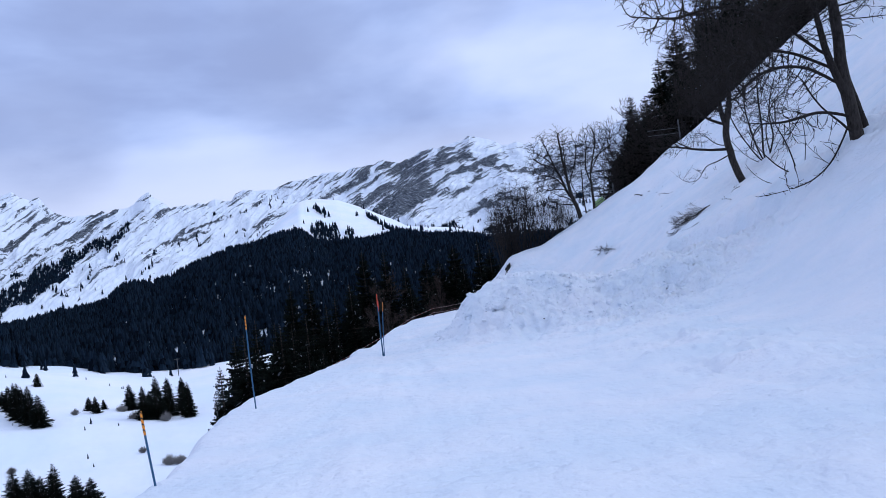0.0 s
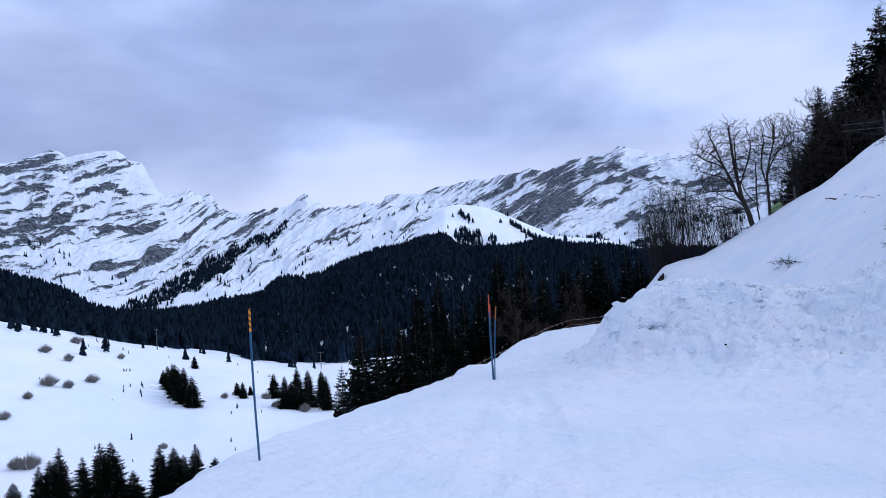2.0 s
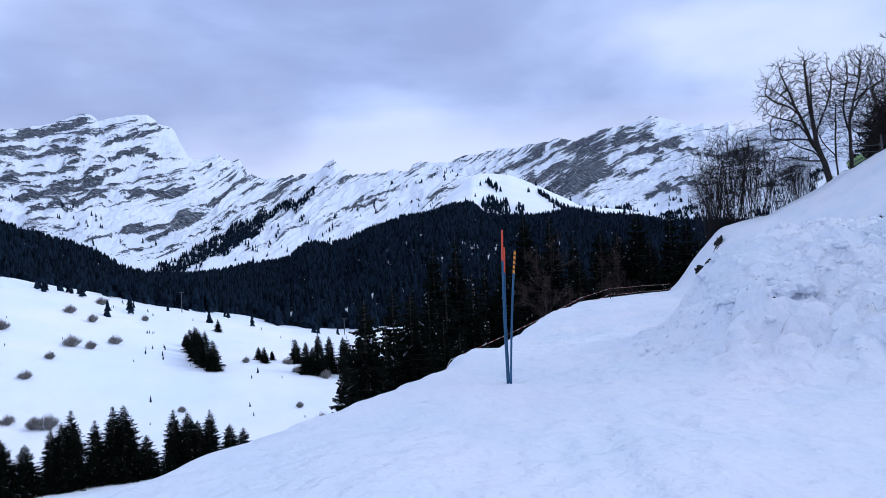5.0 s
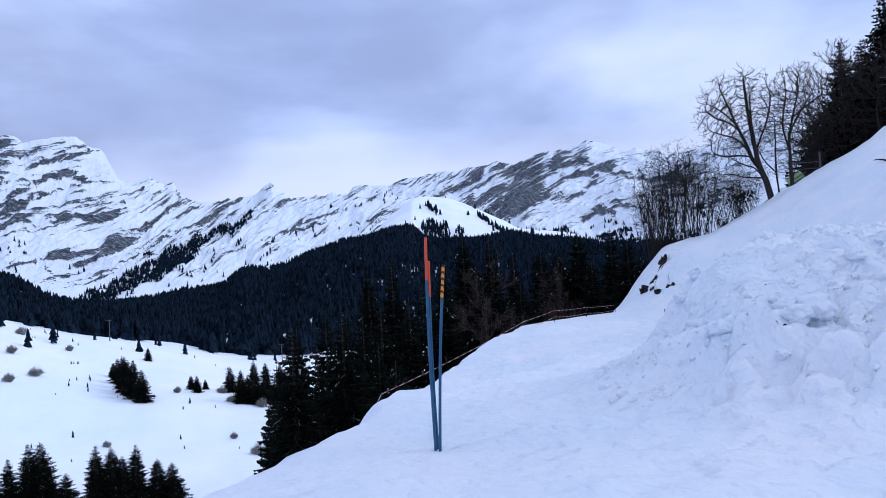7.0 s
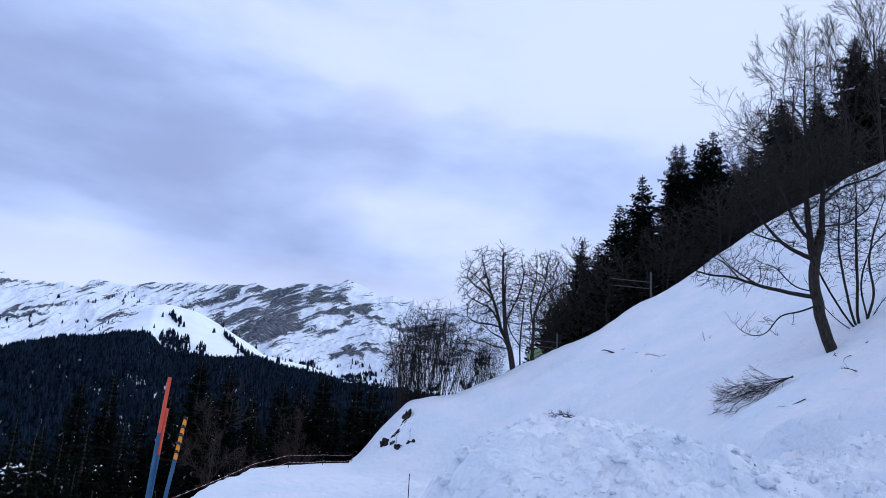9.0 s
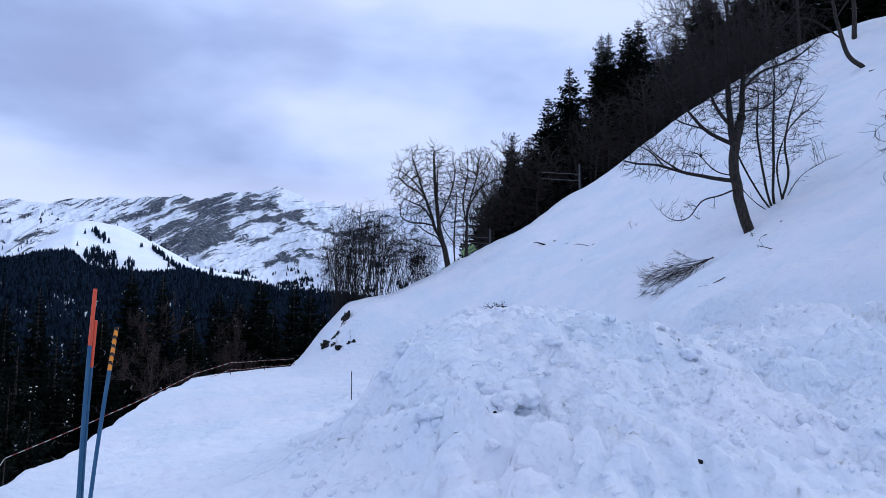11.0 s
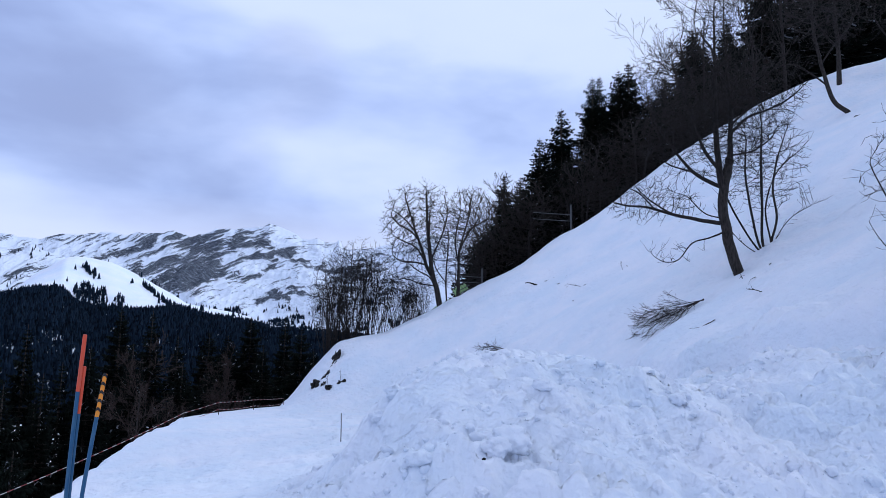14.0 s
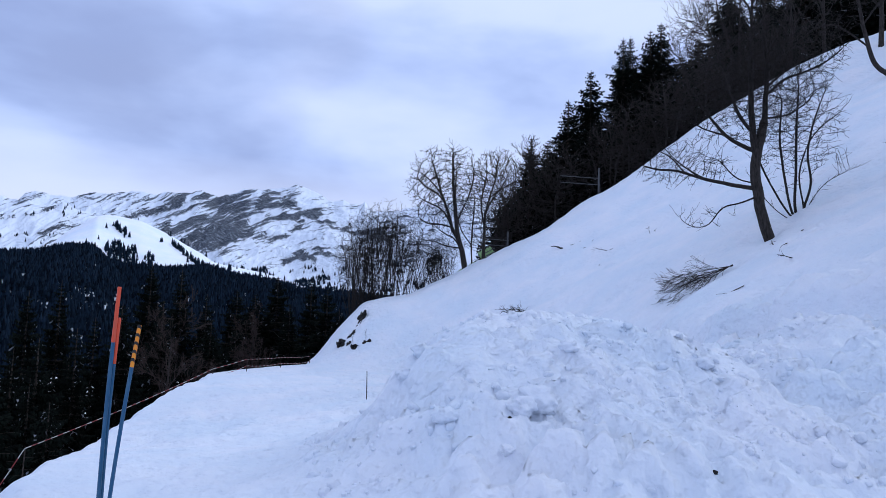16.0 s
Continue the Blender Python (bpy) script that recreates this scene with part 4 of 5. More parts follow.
def drawn_tree(x, y, right, limbs, seed, label, crowns, thin=0.006, name="bare_tree", step=0.16, reach=0.30, rise=0.10, spurs=1.0, base=0.05, cap=0.05):
    """A leafless tree: drawn main limbs (radius, then places across, up, away) that grow on to fill
    the crowns (centre, half sizes, number of buds), forking as they reach for the buds."""
    rng = np.random.default_rng(seed)
    root = new(name)
    root.location = (x, y, float(ground_z(x, y, False)) - base)
    rx, ry = right
    turn = lambda p: np.stack([p[..., 0] * rx - p[..., 2] * ry, p[..., 0] * ry + p[..., 2] * rx, p[..., 1]], -1)
    pos, parent, owner, girth = [], [], [], []
    for k, (radius, *places) in enumerate(limbs):
        radius, end = radius if isinstance(radius, tuple) else (radius, radius * 0.25)
        path, _ = limb(Body(), rng, turn(np.array(places, float)), min(radius, 0.1), 0.01)
        along = np.concatenate([[0], np.cumsum(np.linalg.norm(np.diff(path, axis=0), axis=1))])
        marks = np.linspace(0, along[-1], max(3, int(along[-1] / step)))
        path = np.stack([np.interp(marks, along, path[:, i]) for i in range(3)], -1)
        last = -1 if not pos else int(np.argmin(((np.array(pos) - path[0]) ** 2).sum(1)))
        for i, p in enumerate(path):
            if i == 0 and last >= 0:
                continue
            pos.append(p)
            parent.append(last)
            owner.append(k)
            girth.append(radius + (end - radius) * i / len(path))
            last = len(pos) - 1
    buds = []
    for centre, half, count in crowns:
        q = rng.normal(0, 1, (count, 3))
        q *= ((rng.random(count) ** 0.5 + 0.12 * (rng.random(count) < 0.12)) / np.linalg.norm(q, axis=1))[:, None]
        buds.append(turn(np.array(centre) + q * np.array(half)))
    buds = np.concatenate(buds)
    gap = np.full(len(buds), 1e9)
    nearest = np.zeros(len(buds), int)
    fresh = np.arange(len(pos))
    heading = {}
    for _ in range(70):
        if not len(fresh) or not len(buds):
            break
        d = np.linalg.norm(buds[:, None] - np.array(pos)[None, fresh], axis=2)
        j = d.argmin(1)
        better = d[np.arange(len(buds)), j] < gap
        gap = np.where(better, d[np.arange(len(buds)), j], gap)
        nearest = np.where(better, fresh[j], nearest)
        live = gap > reach
        buds, gap, nearest = buds[live], gap[live], nearest[live]
        grown = []
        close = gap < 2.6
        tug = buds[close] - np.array(pos)[nearest[close]]
        tug /= np.linalg.norm(tug, axis=1, keepdims=True) + 1e-9
        sums = np.zeros((len(pos), 3))
        np.add.at(sums, nearest[close], tug)
        for k in np.unique(nearest[close]):
            pull = sums[k]
            old = heading.get(k, pull)
            way = pull / (np.linalg.norm(pull) + 1e-6) + 0.6 * old / (np.linalg.norm(old) + 1e-6) + rng.normal(0, 0.15, 3) + (0, 0, rise)
            way /= np.linalg.norm(way)
            pos.append(pos[k] + way * step)
            parent.append(int(k))
            owner.append(owner[k])
            girth.append(thin)
            heading[len(pos) - 1] = way
            grown.append(len(pos) - 1)
        fresh = np.array(grown, int)
    n = len(pos)
    kids = [[] for _ in range(n)]
    flow = np.zeros(n)
    for k in range(n - 1, -1, -1):
        flow[k] = max(flow[k], thin**2.4)
        if parent[k] >= 0:
            flow[parent[k]] += flow[k]
            kids[parent[k]].append(k)
    size = np.maximum(np.minimum(flow ** (1 / 2.4), cap), np.array(girth))
    bodies = [Body() for _ in limbs]
    starts = [0]
    while starts:
        k = starts.pop()
        chain = [parent[k]] if parent[k] >= 0 else []
        while True:
            chain.append(k)
            if not kids[k]:
                break
            order = sorted(kids[k], key=lambda c: (owner[c] != owner[k], -flow[c]))
            starts += order[1:]
            k = order[0]
        pts, rad = np.array([pos[c] for c in chain]), size[chain]
        rad = np.minimum(rad, rad[1] * 1.15) if len(rad) > 1 else rad
        body = bodies[owner[chain[-1]]]
        if len(chain) > 2:
            pts[1:-1] = 0.5 * pts[1:-1] + 0.25 * (pts[:-2] + pts[2:])
        body.tube(pts, rad, 9 if rad.max() > 0.08 else (5 if rad.max() > 0.03 else 3))
        for i in range(1, len(chain)):
            if rad[i] < thin * 2.6 and rng.random() < spurs * 0.9:
                d = pts[i] - pts[i - 1]
                d = d / (np.linalg.norm(d) + 1e-9) + rng.normal(0, 0.55, 3) + (0, 0, rise)
                d *= rng.uniform(0.12, 0.40) / np.linalg.norm(d)
                body.tube([pts[i], pts[i] + d * 0.5 + rng.normal(0, 0.015, 3), pts[i] + d], [thin * 0.9, thin * 0.75, thin * 0.6], 3)
    for k, body in enumerate(bodies):
        if body.v:
            part("limb" if k else "trunk", body.mesh("limb", TWIG if k else BARK), root)
    return tagged(root, label, "tree" if name == "bare_tree" else "bush")


def fan(seed, h, wide, lean, stems=19):
    """A clump of upright stems that spread from one foot, with many fine twigs."""
    rng = np.random.default_rng(seed)
    rods = []
    for k in range(stems):
        u = 2 * (k + rng.uniform(0.0, 1.0)) / stems - 1
        v, top = rng.uniform(-1, 1), h * rng.uniform(0.62, 0.98) * (1 - 0.25 * u * u)
        foot, out = 0.20 * wide * u, wide * u + lean
        rods.append(((0.017, 0.007), (foot, -0.4, 0.25 * v), (foot, 0.1, 0.25 * v), (foot + 0.30 * (out - foot) + rng.normal(0, 0.08), top * 0.36, 0.5 * v), (foot + 0.68 * (out - foot) + rng.normal(0, 0.12), top * 0.72, 0.8 * v), (out + rng.normal(0, 0.2), top, v)))
    return drawn_tree(0, 0, (0.98, 0.2), rods, seed, "leafless saplings", (((lean * 0.7, h * 0.66, 0), (wide * 1.05, h * 0.36, 1.2), 950), ((lean * 0.3, h * 0.32, 0), (wide * 0.65, h * 0.25, 0.9), 160)), 0.0062, "bare_bush", 0.17, 0.19, 0.35, 1.4, cap=0.016)


SAPLINGS = Stock((fan(421, 5.4, 2.1, -0.5, 22), 5.4), (fan(422, 5.8, 1.9, 0.0, 22), 5.8), (fan(423, 5.2, 1.9, 0.3, 22), 5.2))
for i, (x, y, h) in enumerate(((4.7, 37.3, 4.6), (5.5, 37.7, 5.9), (6.4, 37.4, 6.2), (7.2, 37.6, 5.7), (8.0, 37.9, 4.8), (6.0, 38.6, 6.6), (5.0, 38.3, 5.4), (8.8, 37.3, 3.3), (9.6, 37.6, 3.0), (10.3, 37.3, 2.8), (9.9, 38.2, 3.8))):
    SAPLINGS.plant(x, y, h, "leafless upright saplings on the rocky bank", "saplings on the bank", (0, 1, 1, 2, 2, 1, 0, 2, 2, 0, 1)[i])

drawn_tree(11.2, 36.4, (0.98, 0.2), (
    ((0.19, 0.05), (0.25, -0.5, 0), (0, 0, 0), (-0.32, 1.3, 0), (-0.6, 2.2, 0), (-0.75, 3.3, 0), (-0.9, 4.8, 0.1), (-0.97, 6.2, 0.1), (-1.05, 7.1, 0.1)),
    ((0.12, 0.03), (-0.45, 1.75, 0), (-0.85, 2.5, 0.2), (-1.1, 3.4, 0.3), (-1.6, 4.8, 0.5), (-1.9, 5.9, 0.6), (-2.2, 6.6, 0.6)),
    (0.07, (-0.95, 2.8, 0.2), (-1.6, 3.4, -0.2), (-2.1, 3.65, -0.4), (-2.7, 3.8, -0.5), (-3.4, 4.1, -0.5)),
    (0.055, (-0.9, 2.6, 0.2), (-1.5, 2.75, 0.3), (-2.3, 2.75, 0.5), (-2.9, 3.1, 0.6)),
    (0.06, (-1.3, 4.1, 0.4), (-2.0, 4.6, 0.2), (-2.7, 4.85, 0.1), (-3.3, 5.3, 0)),
    (0.05, (-1.5, 4.6, 0.5), (-2.2, 5.4, 0.7), (-2.8, 5.8, 0.8)),
    (0.05, (-0.35, 1.4, 0), (-1.2, 1.5, 0.3), (-2.0, 1.75, 0.4), (-2.6, 1.75, 0.5)),
    (0.045, (-0.3, 1.2, 0), (-1.0, 1.9, -0.4), (-1.7, 2.1, -0.6), (-2.4, 2.5, -0.7)),
    (0.07, (-0.7, 2.9, 0), (-0.35, 4.0, -0.4), (0, 5.1, -0.5), (0.1, 6.0, -0.5)),
    (0.05, (-0.78, 3.5, 0), (-0.6, 4.8, 0.5), (-0.5, 6.2, 0.7)),
), 303, "leafless tree with a rounded crown on the ridge", (((-1.35, 5.1, 0), (2.5, 2.4, 1.8), 1900), ((-2.2, 3.2, 0), (1.5, 1.1, 1.2), 380), ((-1.8, 1.9, 0), (1.3, 0.7, 0.8), 130)), 0.0100, step=0.14, reach=0.18)
drawn_tree(12.3, 36.6, (0.98, 0.2), (
    (0.12, (0.05, -0.5, 0), (0, 0, 0), (0, 1.5, 0), (0.05, 2.9, 0), (0.4, 4.2, 0), (0.8, 5.4, 0.1)),
    (0.06, (0.05, 2.9, 0), (0.7, 4.0, 0.3), (1.4, 4.9, 0.4)),
    (0.06, (0, 2.2, 0), (-0.4, 3.4, -0.3), (-0.2, 4.8, -0.4)),
    (0.05, (0.3, 3.9, 0), (1.0, 4.5, -0.3), (1.8, 5.0, -0.4)),
), 307, "leafless tree beside another on the ridge", (((0.8, 5.1, 0), (1.7, 1.9, 1.4), 1300), ((0.1, 3.4, 0), (0.9, 1.2, 0.9), 220)), 0.0105, step=0.14, reach=0.17)
drawn_tree(11.7, 36.9, (0.98, 0.2), (
    (0.06, (0, -0.4, 0), (0, 0, 0), (-0.1, 1.6, 0), (0, 3.2, 0), (0.05, 4.6, 0)),
    (0.03, (0, 1.4, 0), (-0.6, 2.2, 0.2), (-0.9, 3.0, 0.3)),
), 309, "slender leafless tree between two larger ones on the ridge", (((-0.2, 3.2, 0), (1.1, 2.2, 0.9), 480),), 0.008, step=0.14, reach=0.17)
drawn_tree(16.35, 15.65, (0.97, -0.24), (
    ((0.185, 0.15), (0.12, -0.5, 0), (0, 0, 0), (-0.33, 1.17, 0), (-0.44, 2.28, 0), (-0.39, 2.95, 0), (-0.25, 3.4, 0.05), (-0.10, 4.0, 0.1)),
    ((0.12, 0.03), (-0.42, 2.7, 0), (-0.53, 3.6, -0.05), (-0.60, 4.95, -0.1), (-0.62, 6.2, -0.2), (-0.58, 7.6, -0.2), (-0.60, 8.8, -0.3)),
    ((0.030, 0.010), (-0.60, 8.7, -0.3), (-0.54, 9.8, -0.3), (-0.50, 11.0, -0.3)),
    ((0.10, 0.03), (-0.12, 3.9, 0.1), (-0.02, 4.8, 0.15), (0.02, 5.8, 0.1), (-0.04, 7.3, 0.2), (-0.06, 8.6, 0.2)),
    ((0.028, 0.010), (-0.06, 8.5, 0.2), (-0.04, 9.6, 0.2), (0.02, 10.8, 0.1)),
    (0.075, (-0.46, 1.70, 0), (-1.39, 1.83, -0.1), (-2.05, 2.0, 0.1), (-2.94, 2.28, 0.2), (-3.6, 2.33, 0.3), (-4.4, 2.6, 0.4)),
    (0.035, (-2.05, 2.0, 0.1), (-2.6, 2.35, 0.2), (-3.05, 2.7, 0.2), (-3.6, 3.3, 0.2)),
    (0.03, (-2.7, 2.2, 0.15), (-3.3, 2.75, 0.0), (-4.1, 3.0, 0.0)),
    (0.075, (-0.45, 2.95, 0), (-1.17, 3.4, 0.2), (-1.6, 3.95, 0.4), (-1.95, 4.5, 0.5), (-2.4, 5.3, 0.6)),
    (0.035, (-1.3, 3.55, 0.25), (-2.0, 3.75, 0.3), (-2.6, 4.1, 0.3), (-3.0, 4.15, 0.3)),
    (0.07, (-0.52, 3.6, 0), (-1.05, 4.05, -0.3), (-1.4, 4.7, -0.5), (-1.7, 5.6, -0.6), (-2.1, 6.6, -0.7)),
    (0.032, (-0.45, 1.42, 0), (-1.05, 1.17, -0.2), (-1.6, 1.0, -0.2), (-2.05, 0.42, -0.1), (-2.6, 0.42, 0), (-3.05, 0.80, 0)),
    (0.025, (-0.42, 1.9, 0), (-0.95, 2.1, 0.3), (-1.5, 2.75, 0.4)),
    (0.055, (0.0, 4.9, 0.1), (0.6, 5.5, 0.2), (1.3, 5.8, 0.3), (2.2, 6.3, 0.4), (2.95, 7.0, 0.4)),
    (0.045, (0.02, 5.2, 0.1), (0.6, 5.75, 0.5), (1.3, 6.3, 0.8), (2.4, 7.0, 1.0)),
    (0.04, (0.02, 5.7, 0), (0.5, 6.3, -0.4), (1.2, 6.9, -0.8), (1.9, 7.9, -1.0)),
    (0.03, (-0.05, 4.1, 0.1), (0.5, 4.25, 0.3), (0.9, 4.4, 0.4), (1.6, 4.9, 0.5)),
    (0.05, (-0.62, 5.4, -0.1), (-1.0, 6.3, 0.3), (-1.3, 7.4, 0.5), (-1.5, 8.4, 0.6)),
    (0.045, (0.0, 6.2, 0.1), (0.4, 7.2, -0.2), (0.7, 8.4, -0.4)),
), 331, "leafless tree with a leaning trunk on the snow slope", (((-0.4, 6.4, 0), (2.8, 2.3, 2.0), 2900), ((-0.3, 8.3, 0), (1.5, 1.7, 1.2), 420), ((-2.8, 2.5, 0.2), (1.8, 0.75, 0.8), 620), ((-0.9, 4.3, 0), (2.2, 1.2, 1.5), 650), ((-2.0, 0.75, 0), (1.1, 0.5, 0.5), 26)), 0.0068, step=0.13, reach=0.15, rise=0.22, spurs=1.3, cap=0.032)
drawn_tree(17.8, 16.3, (0.97, -0.24), (
    (0.05, (0.25, -0.4, 0), (0.25, 0.1, 0), (0.55, 1.2, 0), (0.50, 2.2, 0.1), (0.75, 3.4, 0.1), (1.3, 4.8, 0.2)),
    (0.035, (0.2, -0.3, 0), (0, 0.3, 0), (0.1, 1.6, 0.1), (0.1, 3.2, 0), (0.2, 4.6, 0)),
    (0.03, (0.2, -0.3, 0), (-0.2, 0.1, 0), (-0.7, 1.0, 0.1), (-1.2, 2.2, 0.2), (-1.4, 3.2, 0.2)),
    (0.03, (0.2, -0.3, 0), (-0.1, 0.15, 0), (-0.4, 1.2, -0.2), (-0.6, 2.6, -0.3), (-0.5, 3.9, -0.3)),
    (0.025, (0.2, -0.3, 0), (-0.5, 0.1, 0), (-1.0, 0.6, 0), (-1.6, 1.5, 0)),
    (0.025, (0.2, -0.3, 0), (0.3, 0.3, 0), (0.3, 1.6, 0.3), (0.9, 3.0, 0.5), (1.9, 3.9, 0.5)),
    (0.022, (0.2, -0.3, 0), (0.5, 0.4, 0.1), (1.1, 1.2, 0.2), (1.9, 1.7, 0.2), (2.4, 1.9, 0.2)),
), 332, "leafless sapling clump beside a leaning tree", (((0.0, 3.2, 0), (1.8, 2.2, 1.0), 900),), 0.007, "bare_bush", step=0.14, reach=0.16, rise=0.3)
drawn_tree(15.4, 2.6, (1.0, 0.05), (
    (0.23, (0, -0.6, 0), (0, 0, 0), (-0.12, 1.6, 0), (-0.2, 3.2, 0), (-0.2, 5.0, 0), (-0.5, 6.5, 0.2), (-0.8, 8.5, 0.2), (-0.8, 11.0, 0.3)),
    (0.17, (0.55, -0.4, 0.3), (0.5, 0.4, 0.3), (0.15, 2.0, 0.2), (-0.15, 3.4, 0.1)),
    (0.13, (-0.05, 1.5, 0), (-0.7, 3.2, -0.2), (-1.0, 5.4, -0.3), (-1.3, 8.0, -0.4)),
    (0.05, (-0.4, 2.3, 0), (-1.6, 2.9, -0.3), (-3.0, 2.8, -0.5), (-4.2, 1.9, -0.6)),
    (0.045, (-0.5, 2.8, 0), (-1.8, 3.6, 0.3), (-3.2, 3.6, 0.5), (-4.4, 2.7, 0.6)),
    (0.045, (-0.6, 3.2, 0), (-2.2, 4.6, 0), (-3.6, 5.2, 0), (-5.2, 5.0, 0)),
    (0.05, (-0.1, 1.2, 0), (-1.3, 1.4, -0.4), (-2.6, 1.2, -0.6), (-3.8, 1.3, -0.8)),
    (0.045, (-0.2, 0.7, 0), (-0.7, 1.0, -0.4), (-1.4, 1.6, -0.6), (-1.9, 2.4, -0.8)),
    (0.05, (-0.8, 5.5, 0), (-2.4, 6.8, 0.2), (-4.0, 7.4, 0.4), (-5.6, 7.2, 0.5)),
    (0.035, (-0.1, 1.3, 0), (-0.6, 0.5, -0.2), (-1.3, -0.35, -0.3), (-2.2, -0.8, -0.3), (-3.4, -0.95, -0.2)),
), 333, "thick leafless tree with long drooping limbs on the slope", (((-2.4, 6.4, 0), (4.6, 3.2, 2.4), 4200), ((-2.8, 3.0, 0), (2.6, 1.5, 1.5), 700), ((-2.4, 0.9, -0.4), (1.6, 0.9, 0.7), 90)), 0.011, step=0.16, reach=0.19, rise=-0.05)
drawn_tree(31.5, 26.4, (0.97, -0.24), (
    (0.14, (0.25, -0.3, 0), (0, 0, 0), (-0.8, 0.7, 0), (-1.2, 2.0, 0), (-1.5, 3.6, 0), (-1.7, 5.4, 0), (-1.5, 7.6, 0)),
    (0.05, (-1.1, 1.6, 0), (-2.2, 2.4, 0), (-3.2, 2.8, 0), (-4.5, 2.2, 0)),
    (0.05, (-1.4, 2.8, 0), (-0.4, 4.2, 0), (0.6, 5.4, 0)),
), 334, "leafless tree with a bent trunk high on the slope", (((-1.4, 6.5, 0), (2.4, 3.0, 2.0), 1400), ((-3.2, 2.8, 0), (1.6, 0.8, 0.8), 160)), 0.011, reach=0.2)
drawn_tree(35.5, 31.2, (0.97, -0.24), (
    (0.16, (0, -0.3, 0), (0, 0, 0), (0.1, 2.5, 0), (0, 5, 0), (0.2, 8, 0)),
    (0.08, (0.1, 2.2, 0), (-1.0, 4.0, 0.3), (-1.6, 6.0, 0.4)),
    (0.08, (0.1, 2.6, 0), (1.1, 4.4, -0.3), (1.8, 6.2, -0.4)),
), 336, "leafless tree high on the snow slope", (((0.1, 6.0, 0), (2.8, 3.4, 2.2), 1600),), 0.012, reach=0.21)
drawn_tree(38.0, 28.5, (0.97, -0.24), (
    (0.10, (0, -0.3, 0), (0, 0, 0), (0.1, 1.6, 0), (0, 3.4, 0), (0.2, 5, 0)),
    (0.06, (0.1, 1.2, 0), (-1.0, 2.4, 0.3), (-1.6, 3.6, 0.4)),
    (0.06, (0.1, 1.4, 0), (1.1, 2.6, -0.3), (1.8, 3.6, -0.4)),
), 337, "leafless tree high on the snow slope", (((0.1, 4.0, 0), (2.4, 2.2, 1.8), 1000),), 0.011, reach=0.2)
drawn_tree(15.3, 7.2, (0.97, -0.24), (
    (0.035, (0.2, -0.4, 0), (0, 0, 0), (-0.6, 0.5, 0), (-1.1, 1.2, 0), (-1.5, 2.1, 0)),
    (0.03, (0.2, -0.4, 0), (0.1, 0, 0), (-0.1, 1.2, 0.2), (-0.5, 2.4, 0.3), (-0.6, 3.4, 0.3)),
    (0.025, (0.2, -0.4, 0), (-0.1, -0.1, 0), (-0.8, -0.2, -0.1), (-1.4, 0.2, -0.2), (-1.7, 0.7, -0.2)),
    (0.025, (0.2, -0.4, 0), (0.3, 0.1, 0), (0.5, 1.4, 0), (0.4, 2.8, 0)),
), 338, "leafless bush on the snow slope", (((-0.5, 1.9, 0), (1.2, 1.5, 0.8), 360),), 0.0055, "bare_bush", reach=0.2, rise=0.25)

# ---- dark brush along the crest ----
BRUSH = Stock(*[(drawn_tree(0, 0, (1, 0), (
    (0.05, (0, -0.4, 0), (0, 0.2, 0), (0.1, 2.0, 0), (0, 4.0, 0)),
    (0.04, (0, -0.3, 0), (-0.5, 1.0, 0.3), (-0.8, 2.8, 0.4)),
    (0.04, (0, -0.3, 0), (0.6, 1.1, -0.3), (0.9, 3.0, -0.4)),
    (0.04, (0, -0.3, 0), (0.1, 1.1, 0.7), (0.2, 2.6, 1.0)),
), seed, "dark leafless brush", (((0, 3.0, 0), (1.7, 2.6, 1.6), 1000),), 0.012, "bare_bush", 0.18, 0.2, 0.25), 5.6) for seed in (341, 342)])
for i, x in enumerate(np.linspace(15.6, 35, 19)):
    BRUSH.plant(float(x), max(38.8, 43.4 - 0.55 * i) + (i % 3) * 0.8, 4.4 + (i * 7 % 5) * 0.6 + max(0.0, 2.8 - 0.34 * i), "dense dark leafless brush along the ridge", "brush along the ridge", None, 1.15)


# ---- branches that lie on the snow ----
def fallen(x, y, turn, length, seed, label, spread=0.7, forks=7, depth=2, radius=0.022, tilt=0.1, name="fallen_branch", lift=0.02):
    rng = np.random.default_rng(seed)
    root = new(name)
    body = Body()
    way = np.array([math.cos(radians(turn)), math.sin(radians(turn)), tilt])
    way /= np.linalg.norm(way)
    path, radii = limb(body, rng, [-way * 0.1, way * length * 0.3 + (0, 0, 0.03), way * length * 0.65 + (0, 0, 0.04), way * length], radius, radius * 0.3, 5)
    if depth:
        shoots(body, rng, path, radii, length * 0.7, depth, spread, 0.0, forks, 0.004, 0.15)
    root.location = (x, y, float(ground_z(x, y)) + lift)
    part("branch", body.mesh("branch", TWIG), root)
    return tagged(root, label, "branch")


for turn, length, tilt, seed in ((112, 2.0, -0.14, 351), (118, 2.3, -0.28, 352), (130, 2.1, -0.42, 365), (145, 1.8, -0.55, 366), (165, 1.5, -0.72, 368)):
    fallen(14.2, 14.6, turn, length, seed, "fallen twiggy branch half buried in the snow slope", 0.36, 12, 2, 0.015, tilt, lift=0.12)
fallen(12.8, 12.0, 165, 0.85, 353, "broken stick on the snow slope", 0.4, 3, 1, 0.014, -0.62)
fallen(11.2, 24.1, 108, 1.7, 354, "small fallen branch with twigs on the snow", 0.5, 12, 2, 0.02, 0.02, lift=0.1)
fallen(11.2, 24.1, 128, 1.3, 367, "small fallen branch with twigs on the snow", 0.4, 10, 2, 0.016, 0.12, lift=0.1)
